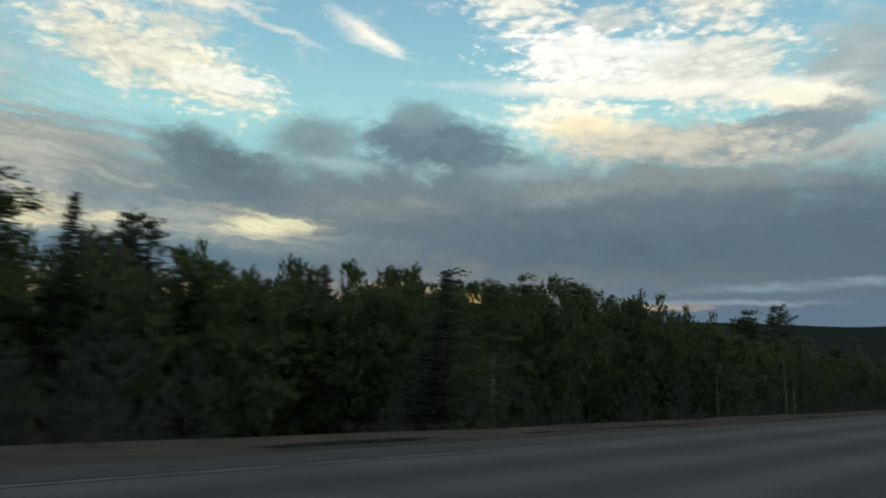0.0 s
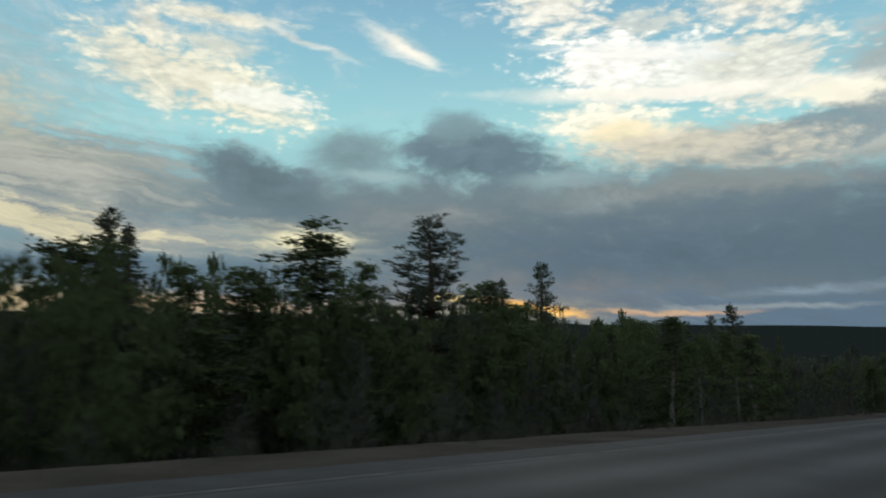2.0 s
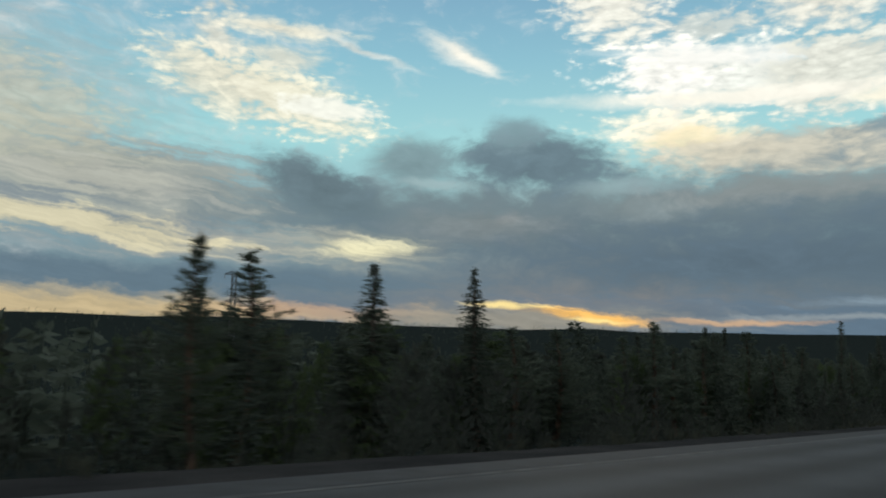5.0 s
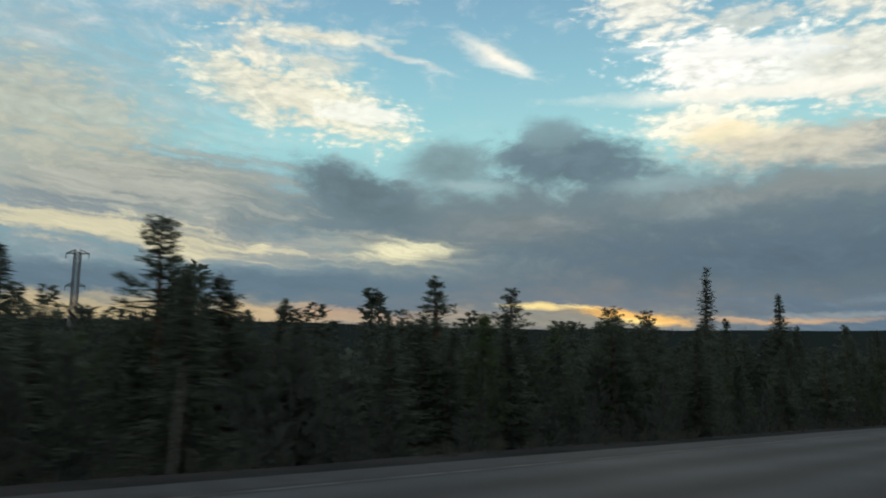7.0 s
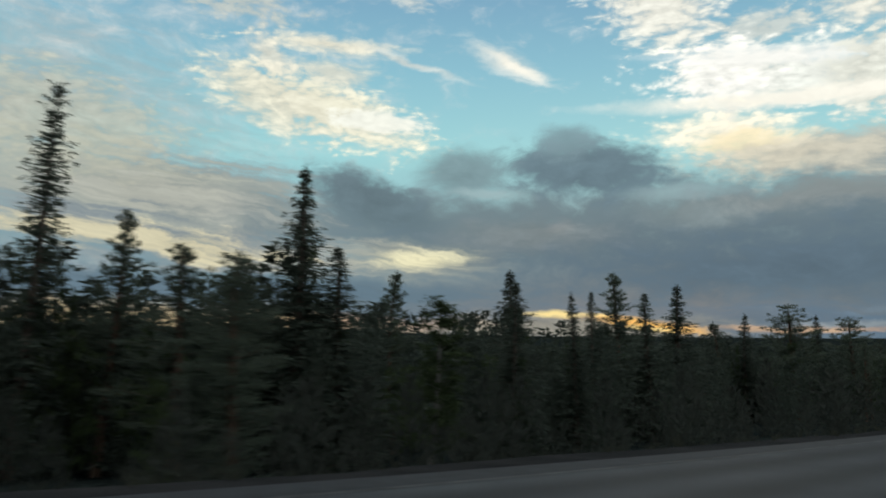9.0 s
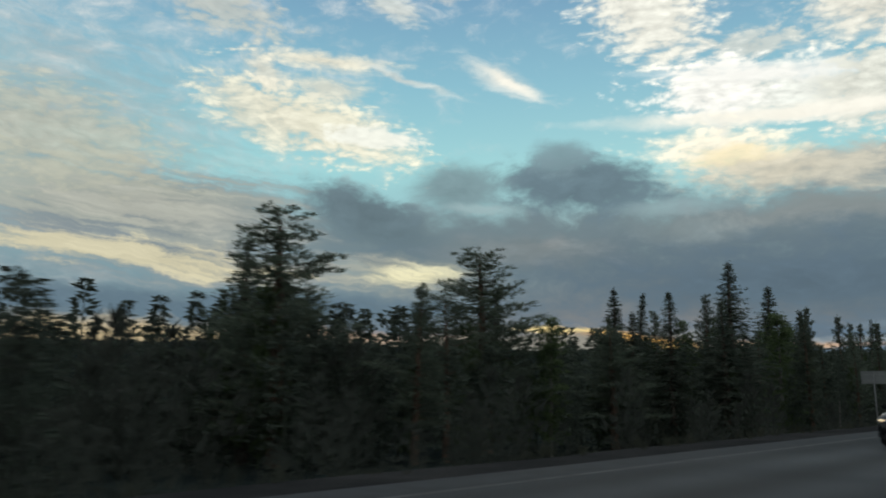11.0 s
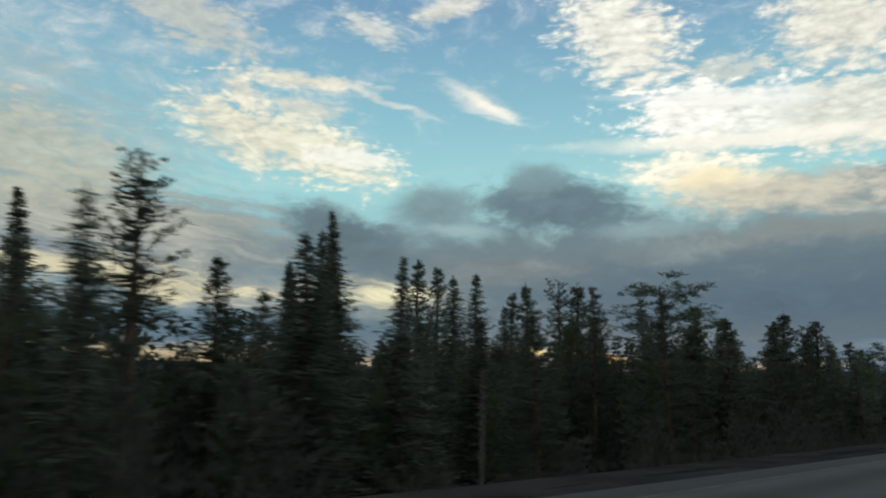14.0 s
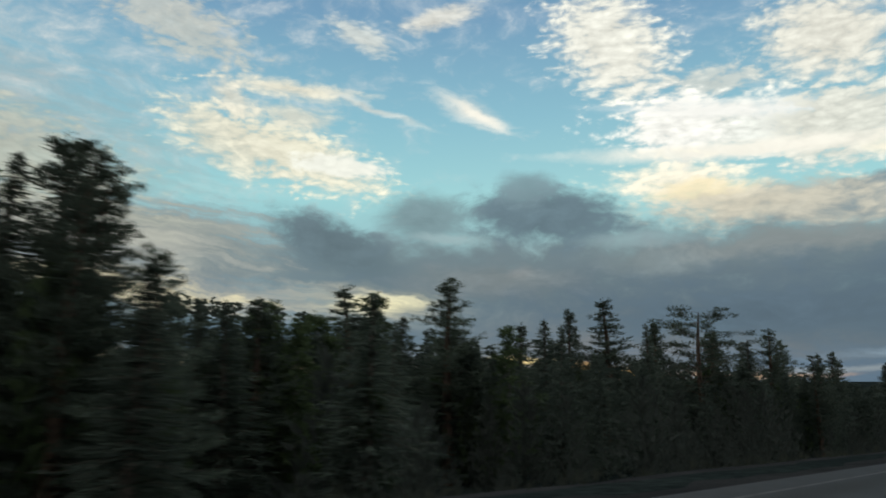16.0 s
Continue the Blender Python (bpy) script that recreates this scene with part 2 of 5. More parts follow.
cloud(25.5, 4.6, 6.3, 0.3, 3, (132, 150, 162), cover=0.7, rag=0.8, tex="streak", soft=0.7, calm=True)
cloud(19.2, 3.4, 6.5, 0.2, 0, (150, 160, 164), cover=0.75, rag=0.8, tex="streak", soft=0.7, calm=True)
cloud(7.1, 11.6, 3.7, 0.9, 0, (146, 158, 158), cover=0.5, rag=1.0, tex="puff", soft=0.7)
cloud(17.8, 12.3, 7.4, 0.8, 0, (152, 156, 152), cover=0.5, rag=1.0, tex="puff", soft=0.7)
cloud(-4.6, 10.2, 5.5, 1.2, 0, (140, 146, 144), cover=0.5, rag=1.1, tex="puff", soft=0.8)
cloud(-32.0, 12.2, 7.3, 1.0, -6, (186, 186, 176), cover=0.4, rag=1.8, tex="streak", shade=0.4, soft=0.5)

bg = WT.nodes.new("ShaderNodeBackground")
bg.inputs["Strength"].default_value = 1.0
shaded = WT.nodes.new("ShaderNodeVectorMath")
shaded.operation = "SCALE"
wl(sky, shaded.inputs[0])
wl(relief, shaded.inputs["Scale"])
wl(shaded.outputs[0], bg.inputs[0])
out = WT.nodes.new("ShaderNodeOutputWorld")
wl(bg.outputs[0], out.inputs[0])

sun = new("sun", bpy.data.lights.new("sun", "SUN"))
sun.data.energy, sun.data.angle, sun.data.color = 0.25, radians(12), (1.0, 0.86, 0.68)
sun.matrix_world = look((0, 0, 50), (-100 * math.sin(radians(SUN_AZ)), -100 * math.cos(radians(SUN_AZ)), 50 - 100 * math.tan(radians(7))))


# ---------------------------------------------------------------- materials
def material(name, rough=0.85, gloss=0.3):
    m = bpy.data.materials.new(name)
    m.use_nodes = True
    b = m.node_tree.nodes["Principled BSDF"]
    b.inputs["Roughness"].default_value = rough
    b.inputs["Specular IOR Level"].default_value = gloss
    return m, m.node_tree, b


def noise_mix(tree, scale, dark, light, detail=6.0, coords="Object", stretch=(1, 1, 1), lo=0.3, hi=0.7):
    """A colour socket that wanders between two colours."""
    tc = tree.nodes.new("ShaderNodeTexCoord")
    mp = tree.nodes.new("ShaderNodeMapping")
    mp.inputs["Scale"].default_value = stretch
    tree.links.new(tc.outputs[coords], mp.inputs[0])
    n = tree.nodes.new("ShaderNodeTexNoise")
    n.inputs["Scale"].default_value, n.inputs["Detail"].default_value = scale, detail
    tree.links.new(mp.outputs[0], n.inputs["Vector"])
    r = tree.nodes.new("ShaderNodeValToRGB")
    r.color_ramp.elements[0].position, r.color_ramp.elements[0].color = lo, (*dark, 1)
    r.color_ramp.elements[1].position, r.color_ramp.elements[1].color = hi, (*light, 1)
    tree.links.new(n.outputs["Fac"], r.inputs[0])
    return r.outputs[0], n.outputs["Fac"]


def mixed(tree, fac, a, b, mode="MIX"):
    n = tree.nodes.new("ShaderNodeMix")
    n.data_type, n.blend_type = "RGBA", mode
    for i, v in ((0, fac), (6, a), (7, b)):
        if isinstance(v, (int, float)):
            n.inputs[i].default_value = v
        elif isinstance(v, tuple):
            n.inputs[i].default_value = (*v, 1) if len(v) == 3 else v
        else:
            tree.links.new(v, n.inputs[i])
    return n.outputs[2]


def bump(tree, b, height, strength=0.4, distance=0.02):
    n = tree.nodes.new("ShaderNodeBump")
    n.inputs["Strength"].default_value, n.inputs["Distance"].default_value = strength, distance
    tree.links.new(height, n.inputs["Height"])
    tree.links.new(n.outputs[0], b.inputs["Normal"])


def foliage(name, dark, light, tip):
    m, t, b = material(name, 0.8, 0.12)
    c, _ = noise_mix(t, 0.9, dark, light)
    g = t.nodes.new("ShaderNodeNewGeometry")
    c = mixed(t, mixed(t, 1.0, g.outputs["Random Per Island"], (0.35, 0.35, 0.35), "MULTIPLY"), c, tip)
    o = t.nodes.new("ShaderNodeObjectInfo")
    h = t.nodes.new("ShaderNodeHueSaturation")
    mr = t.nodes.new("ShaderNodeMapRange")
    mr.inputs["To Min"].default_value, mr.inputs["To Max"].default_value = 0.7, 1.25
    t.links.new(o.outputs["Random"], mr.inputs[0])
    t.links.new(mr.outputs[0], h.inputs["Value"])
    t.links.new(c, h.inputs["Color"])
    t.links.new(h.outputs[0], b.inputs["Base Color"])
    thin = t.nodes.new("ShaderNodeBsdfTranslucent")
    t.links.new(h.outputs[0], thin.inputs["Color"])
    both = t.nodes.new("ShaderNodeMixShader")
    both.inputs[0].default_value = 0.4
    t.links.new(b.outputs[0], both.inputs[1])
    t.links.new(thin.outputs[0], both.inputs[2])
    t.links.new(both.outputs[0], t.nodes["Material Output"].inputs["Surface"])
    return m


M_SPRUCE = foliage("spruce_needles", (0.058, 0.074, 0.062), (0.088, 0.108, 0.084), (0.116, 0.136, 0.102))
M_PINE = foliage("pine_needles", (0.060, 0.076, 0.062), (0.092, 0.112, 0.084), (0.116, 0.140, 0.096))
M_BIRCH = foliage("birch_leaves", (0.048, 0.070, 0.034), (0.078, 0.108, 0.048), (0.112, 0.140, 0.066))
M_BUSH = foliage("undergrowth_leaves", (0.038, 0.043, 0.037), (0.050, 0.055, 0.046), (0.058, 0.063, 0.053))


def bark(name, dark, light, stretch, scale=7.0, lo=0.35, hi=0.65):
    m, t, b = material(name, 0.9)
    c, f = noise_mix(t, scale, dark, light, stretch=stretch, lo=lo, hi=hi)
    t.links.new(c, b.inputs["Base Color"])
    bump(t, b, f, 0.7, 0.02)
    return m


M_BARK = bark("spruce_bark", (0.05, 0.04, 0.033), (0.14, 0.11, 0.09), (1, 1, 0.25))
M_PINEBARK = bark("pine_bark", (0.045, 0.032, 0.025), (0.12, 0.078, 0.054), (1, 1, 0.3))
M_BIRCHBARK = bark("birch_bark", (0.04, 0.038, 0.035), (0.15, 0.145, 0.135), (1, 1, 3.0), 5.0, 0.38, 0.46)


def asphalt():
    m, t, b = material("worn_asphalt", 0.85, 0.2)
    c, _ = noise_mix(t, 0.35, (0.022, 0.025, 0.028), (0.038, 0.042, 0.045), coords="Object")
    c2, f = noise_mix(t, 60.0, (0.72, 0.72, 0.72), (1.25, 1.25, 1.25), 3.0)
    uv = t.nodes.new("ShaderNodeUVMap")
    sp = t.nodes.new("ShaderNodeSeparateXYZ")
    t.links.new(uv.outputs[0], sp.inputs[0])
    # polished wheel tracks: bands along the road
    w = t.nodes.new("ShaderNodeMath")
    w.operation = "SINE"
    k = t.nodes.new("ShaderNodeMath")
    k.operation = "MULTIPLY_ADD"
    k.inputs[1].default_value, k.inputs[2].default_value = 2 * math.pi / 1.85, 0.6
    t.links.new(sp.outputs[0], k.inputs[0])
    t.links.new(k.outputs[0], w.inputs[0])
    mr = t.nodes.new("ShaderNodeMapRange")
    mr.inputs["From Min"].default_value, mr.inputs["To Min"].default_value, mr.inputs["To Max"].default_value = -1.0, 0.70, 1.40
    t.links.new(w.outputs[0], mr.inputs[0])
    c = mixed(t, 1.0, c, c2, "MULTIPLY")
    c = mixed(t, 1.0, c, mr.outputs[0], "MULTIPLY")
    # the colour gets darker along the last stretch
    late = t.nodes.new("ShaderNodeMapRange")
    late.inputs["From Min"].default_value, late.inputs["From Max"].default_value = 440.0, 500.0
    late.inputs["To Min"].default_value, late.inputs["To Max"].default_value = 1.0, 0.62
    t.links.new(sp.outputs[1], late.inputs[0])
    c = mixed(t, 1.0, c, late.outputs[0], "MULTIPLY")
    t.links.new(c, b.inputs["Base Color"])
    bump(t, b, f, 0.5, 0.006)
    return m


def earth(name, dark, light, scale, grain, spots, rough=0.95):
    m, t, b = material(name, rough, 0.0)
    c, _ = noise_mix(t, scale, dark, light)
    c2, f = noise_mix(t, grain, spots, (1.3, 1.3, 1.3), 4.0)
    c = mixed(t, 1.0, c, c2, "MULTIPLY")
    t.links.new(c, b.inputs["Base Color"])
    bump(t, b, f, 0.8, 0.03)
    return m


M_ASPHALT = asphalt()


def gravel():
    """Sandy gravel on the first bend, dark stony gravel farther along the road."""
    m, t, b = material("shoulder_gravel", 0.95, 0.0)
    sandy, _ = noise_mix(t, 0.6, (0.044, 0.042, 0.037), (0.074, 0.069, 0.060))
    stony, _ = noise_mix(t, 0.5, (0.022, 0.023, 0.024), (0.042, 0.042, 0.042))
    grain, f = noise_mix(t, 30.0, (0.55, 0.55, 0.55), (1.3, 1.3, 1.3), 4.0)
    uv = t.nodes.new("ShaderNodeUVMap")
    sp = t.nodes.new("ShaderNodeSeparateXYZ")
    t.links.new(uv.outputs[0], sp.inputs[0])
    mr = t.nodes.new("ShaderNodeMapRange")
    mr.inputs["From Min"].default_value, mr.inputs["From Max"].default_value = 70.0, 150.0
    t.links.new(sp.outputs[1], mr.inputs[0])
    t.links.new(mixed(t, 1.0, mixed(t, mr.outputs[0], sandy, stony), grain, "MULTIPLY"), b.inputs["Base Color"])
    bump(t, b, f, 0.8, 0.03)
    return m


M_GRAVEL = gravel()
M_GROUND = earth("forest_floor", (0.013, 0.018, 0.018), (0.024, 0.031, 0.029), 0.15, 3.0, (0.5, 0.5, 0.5))
M_GRASS = foliage("dry_grass", (0.034, 0.038, 0.028), (0.052, 0.054, 0.040), (0.075, 0.072, 0.052))


def simple(name, colour, rough, metal=0.0, spread=0.12, scale=9.0):
    m, t, b = material(name, rough)
    c, f = noise_mix(t, scale, tuple(v * (1 - spread) for v in colour), tuple(v * (1 + spread) for v in colour))
    t.links.new(c, b.inputs["Base Color"])
    b.inputs["Metallic"].default_value = metal
    return m


M_PAINT = simple("worn_road_paint", (0.052, 0.053, 0.054), 0.85, 0, 0.5, 1.5)
M_PATCH = simple("dark_asphalt", (0.019, 0.021, 0.024), 0.9, 0, 0.3, 2.5)
M_STEEL = simple("galvanised_steel", (0.22, 0.225, 0.23), 0.55, 0.6)
M_SIGNBACK = simple("grey_sign_sheet", (0.17, 0.18, 0.18), 0.6, 0.3)
M_POST = simple("weathered_post", (0.11, 0.105, 0.095), 0.85)
M_LATTICE = simple("dark_lattice_steel", (0.16, 0.165, 0.17), 0.6, 0.6)


# ---------------------------------------------------------------- ground and road
def far_rise(az_deg):
    """Height of the far ridge, as a slope seen from the road, by direction."""
    return 0.0415 - 0.0055 * math.tanh(az_deg / 12.0) + 0.0016 * math.sin(radians(az_deg * 11.0)) + 0.0008 * math.sin(radians(az_deg * 37.0))


def shoulder_edge(s):
    return float(np.interp(s, [-171.4, 34.3, 120.0, 240.0, 346.1, 392.1, 484.3, 642.9], [12.2, 12.0, 10.6, 10.9, 10.4, 10.0, 10.4, 10.4]))


def asphalt_edge(s):
    return float(np.interp(s, [-171.4, 34.3, 120.0, 240.0, 346.1, 392.1, 484.3, 642.9], [9.1, 9.1, 8.2, 9.4, 8.4, 7.7, 6.7, 6.4]))


def profile(s, n):
    """Ground height beside the road, relative to the road."""
    e = shoulder_edge(s)
    drop = float(np.interp(s, [-150, 0, 150, 230, 300, 560], [1.0, 1.0, 1.0, 0.75, 0.45, 0.4]))
    if n >= 0:
        pts_n = [0, e - 1.5, e, e + 2.5, e + 6, 40, 80, 160, 320, 700]
        pts_z = [-0.05, -0.06, -0.16, -1.1, -1.6, -1.6 - 2.4 * drop, -1.6 - 6 * drop, -12 * drop - 2, -18 * drop - 3, -8]
        z = float(np.interp(n, pts_n, pts_z))
    else:
        z = float(np.interp(-n, [0, 3.4, 5, 8, 14, 60, 300], [-0.05, -0.06, -0.16, -1.2, -1.4, -2.0, -4.0]))
    if n > e + 2 or n < -7:
        p = Vector((s * 0.09, n * 0.09, 0))
        z += 0.35 * noise.noise(p) * min(1.0, (abs(n) - 6) / 12) + 0.12 * noise.noise(p * 5)
    return z


MEAN_LEFT = Vector((-math.cos(radians(37.0)), math.sin(radians(37.0)), 0))


def ground_at(s, n):
    """World place of the ground at s, n: bent with the road near it, straight farther out."""
    near = max(-80.0, min(80.0, n))
    p = road(s, near) + MEAN_LEFT * (n - near)
    p.z += profile(s, n)
    d = math.hypot(p.x - 120, p.y - 150)
    if d > 600 and n > 60:
        az_deg = math.degrees(math.atan2(p.x - 120, p.y - 150))
        k = min(1.0, (d - 600) / 2000)
        k = k * k * (3 - 2 * k)
        p.z = p.z * (1 - k) + k * (min(d, 2900) * far_rise(az_deg) + 8 * noise.noise(Vector((p.x * 0.003, p.y * 0.003, 3))) + 3 * noise.noise(Vector((p.x * 0.012, p.y * 0.012, 5))))
    if n < -300:
        p.z += min(1.0, (-n - 300) / 900) * 40
    return p


def sheet(name, svals, nvals, fn, mat):
    verts, faces, uvs = [], [], []
    for s in svals:
        for n in nvals(s) if callable(nvals) else nvals:
            verts.append(tuple(fn(s, n)))
            uvs.append((n, s))
    k = len(verts) // len(svals)
    for i in range(len(svals) - 1):
        for j in range(k - 1):
            faces.append((i * k + j, (i + 1) * k + j, (i + 1) * k + j + 1, i * k + j + 1))
    me = bpy.data.meshes.new(name)
    me.from_pydata(verts, [], faces)
    lay = me.uv_layers.new(name="along")
    idx = np.empty(len(me.loops), dtype=np.int32)
    me.loops.foreach_get("vertex_index", idx)
    lay.data.foreach_set("uv", np.array(uvs, dtype=np.float32)[idx].ravel())
    me.polygons.foreach_set("use_smooth", np.ones(len(me.polygons), dtype=bool))
    me.materials.append(mat)
    me.flip_normals() if me.polygons[0].normal.z < 0 else None
    return new(name, me)


S_FAR = [-2900, -2400, -2000, -1600, -1300, -1050, -800, -600, -450, -330, -250, -190] + [float(v) for v in np.arange(-150, 640, 3.0)] + [670, 710, 770, 880, 1050, 1250, 1500, 1750, 2000, 2300, 2600, 2900, 3300]
N_FAR = [-1500, -900, -500, -300, -180, -110, -70, -45, -30, -22, -16, -13, -10.5, -8.5, -7, -6, -5, -4.2, 0, 3, 5.5, 7, 8, 8.6, 9.2, 9.8, 10.5, 11.2, 12, 13, 14.2, 15.5, 17, 19, 21.5, 24, 27, 30, 34, 38, 43, 49, 56, 64, 74, 86, 100, 120, 145, 180, 230, 300, 400, 520, 680, 850, 1050, 1300, 1600, 1900, 2200, 2450, 2650, 2850, 3100]
ground = sheet("ground", S_FAR, N_FAR, ground_at, M_GROUND)
tagged(ground, "dark boggy forest floor with moss and heather", "ground", kind="structure")

S_ROAD = [float(v) for v in np.arange(-150, 640, 2.0)]
shoulder = sheet("shoulder", S_ROAD, lambda s: list(np.linspace(-5.2, shoulder_edge(s) + 0.5 * noise.noise(Vector((s * 0.11, 0, 0))) + 0.25 * noise.noise(Vector((s * 0.6, 2, 0))), 14)),
                 lambda s, n: road(s, n, -0.02 - 0.09 * max(0.0, (n - asphalt_edge(s)) / 3) + 0.03 * noise.noise(Vector((s * 0.7, n * 0.7, 0)))), M_GRAVEL)
tagged(shoulder, "pale dusty gravel shoulder beside the asphalt", "road shoulder", kind="structure")
carriageway = sheet("road", S_ROAD, lambda s: list(np.linspace(-3.4, asphalt_edge(s) + 0.12 * noise.noise(Vector((s * 0.5, 7, 0))), 12)),
                    lambda s, n: road(s, n, 0.03), M_ASPHALT)
tagged(carriageway, "worn dark grey asphalt two-lane road", "road", kind="structure")
edge_strip = sheet("edge_strip", S_ROAD, lambda s: list(np.linspace(asphalt_edge(s) - 0.95 + 0.05 * noise.noise(Vector((s * 0.3, 3, 0))), asphalt_edge(s) - 0.02 + 0.12 * noise.noise(Vector((s * 0.5, 7, 0))), 4)), lambda s, n: road(s, n, 0.034), M_PATCH)
tagged(edge_strip, "darker smooth asphalt strip along the road's edge", "road edge", kind="structure")
edge_line = sheet("edge_line", S_ROAD, lambda s: [asphalt_edge(s) - 1.16, asphalt_edge(s) - 1.03], lambda s, n: road(s, n, 0.036), M_PAINT)
tagged(edge_line, "worn faint line along the road's edge", "road marking", kind="structure")


# ---------------------------------------------------------------- trees
class Mesh3:
    """Collects triangles and quads for one mesh."""

    def __init__(self):
        self.v, self.f = [], []

    def spray(self, p, d, up, length, width):
        """A small folded tuft of needles or a leaf."""
        side = d.cross(up)
        if side.length < 1e-4:
            side = Vector((1, 0, 0))
        side = side.normalized() * width * 0.5
        k = len(self.v)
        mid = p + d * length * 0.45
        self.v += [p, mid + side + up * width * 0.15, p + d * length - up * width * 0.1, mid - side + up * width * 0.15]
        self.f += [(k, k + 1, k + 2), (k, k + 2, k + 3)]

    def blade(self, p, d, up, length, width):
        """One thin leaf or twig."""
        side = d.cross(up)
        if side.length < 1e-4:
            side = Vector((1, 0, 0))
        side = side.normalized() * width * 0.5
        k = len(self.v)
        self.v += [p + side, p - side, p + d * length]
        self.f += [(k, k + 1, k + 2)]

    def tube(self, pts, radii, sides=5):
        k = len(self.v)
        for p, r in zip(pts, radii):
            for i in range(sides):
                a = 2 * math.pi * i / sides
                self.v.append(Vector((p.x + r * math.cos(a), p.y + r * math.sin(a), p.z)))
        for j in range(len(pts) - 1):
            for i in range(sides):
                a, b = k + j * sides + i, k + j * sides + (i + 1) % sides
                self.f.append((a, b, b + sides, a + sides))

    def limb(self, a, b, r0, r1, sag=0.0):
        d = (b - a).normalized()
        u = d.orthogonal().normalized()
        w = d.cross(u)
        k = len(self.v)
        for p, r in ((a, r0), (b - Vector((0, 0, sag)), r1)):
            for i in range(3):
                an = 2 * math.pi * i / 3
                self.v.append(p + u * r * math.cos(an) + w * r * math.sin(an))
        for i in range(3):
            q, q2 = k + i, k + (i + 1) % 3
            self.f.append((q, q2, q2 + 3, q + 3))

    def mesh(self, name, mat):
        me = bpy.data.meshes.new(name)
        me.from_pydata([tuple(v) for v in self.v], [], self.f)
        me.materials.append(mat)
        return me


def rnd(rng, a, b):
    return a + (b - a) * rng.random()


def way(rng, flat=1.0):
    a = rng.random() * 2 * math.pi
    z = rnd(rng, -1, 1) * flat
    return Vector((math.cos(a), math.sin(a), z)).normalized()


def tuft_of(leaf, rng, p, d, count, length, width, spread=0.75):
    """Needles round one shoot: thin blades fanned about its direction."""
    for _ in range(count):
        w = (d + way(rng) * spread).normalized()
        leaf.blade(p + way(rng) * length * 0.6, w, way(rng), length * rnd(rng, 0.7, 1.25), width * rnd(rng, 0.75, 1.25))


def inner_shade(leaf, rng, axis, reach, z0, z1, count):
    """The dense dark inner twigs round the stem."""
    for _ in range(count):
        z = rnd(rng, z0, z1)
        a = rng.random() * 6.283
        out = Vector((math.cos(a), math.sin(a), rnd(rng, -0.3, 0.4)))
        leaf.blade(axis(z) + out * reach(z) * 0.08, (out + way(rng) * 0.4).normalized(), way(rng), 0.1 + reach(z) * rnd(rng, 0.3, 0.6), rnd(rng, 0.09, 0.17) * min(1.0, 0.3 + reach(z)))


def spruce_reach(radius, narrow):
    return lambda z: radius * max(0.02, 1 - z / 10.0) ** narrow


def spruce_shape(seed, radius=1.9, gaps=0.15, narrow=0.85, first=0.7, sparse=1.0):
    """A spruce of 10 m: ragged whorls of drooping boughs, upturned near the top, round a straight stem."""
    rng = random.Random(seed)
    wood, leaf = Mesh3(), Mesh3()
    bend = Vector((rnd(rng, -0.12, 0.12), rnd(rng, -0.12, 0.12), 0))
    axis = lambda z: bend * math.sin(z * 0.35) + Vector((0, 0, z))
    reach = spruce_reach(radius, narrow)
    wood.tube([axis(z) for z in (-0.6, 0, 1, 3, 5, 7, 9, 9.95)], (0.17, 0.15, 0.135, 0.11, 0.085, 0.055, 0.025, 0.006), 6)
    z = first
    lean = rng.random() * 6.28
    while z < 9.8:
        f = 1 - z / 10.0
        lim = reach(z) * rnd(rng, 0.78, 1.1)
        if rng.random() < gaps:
            lim *= rnd(rng, 0.4, 0.75)
        count = 4 + int(3.5 * min(1.0, f * 1.6)) + rng.randrange(2)
        a0 = rng.random() * 6.28
        for i in range(count):
            a = a0 + i * 6.283 / count + rnd(rng, -0.35, 0.35)
            r = lim * rnd(rng, 0.62, 1.1) * (1 + 0.12 * math.cos(a - lean))
            out = Vector((math.cos(a), math.sin(a), 0))
            side_way = out.cross(Vector((0, 0, 1)))
            base = axis(z + rnd(rng, -0.1, 0.1))
            rise = 0.62 - 1.1 * min(1.0, f * 1.6)
            tip = base + out * r + Vector((0, 0, rise * r * rnd(rng, 0.7, 1.2)))
            if r > 0.3:
                wood.limb(base, tip, 0.014, 0.004, -0.05 * r)
            steps = max(1, int(r / 0.21 * sparse))
            for j in range(steps + 1):
                q = (j + 0.6) / (steps + 0.6)
                p = base.lerp(tip, q) - Vector((0, 0, 0.12 * r * math.sin(q * 3.1)))
                wide_ = 0.30 * r * (1.05 - q) + 0.02
                size = 0.075 + 0.195 * min(1.0, f * 1.8)
                for side in (-1, 1):
                    at = p + side_way * side * wide_ * rnd(rng, 0.3, 1.0)
                    tuft_of(leaf, rng, at, (out * 0.7 + side_way * side * 0.5 + Vector((0, 0, rnd(rng, -0.55, 0.05)))).normalized(), 3, size, 0.055, 0.5)
        z += rnd(rng, 0.22, 0.36) * (0.6 + 0.5 * f) / min(1.0, 0.4 + 0.6 * sparse)
    inner_shade(leaf, rng, axis, reach, first, 9.2, int(330 * sparse))
    for k in range(16):
        tuft_of(leaf, rng, axis(9.1 + 0.055 * k), Vector((rnd(rng, -0.4, 0.4), rnd(rng, -0.4, 0.4), 0.9)).normalized(), 2, 0.13 - 0.003 * k, 0.034, 0.3)
    return wood, leaf, reach


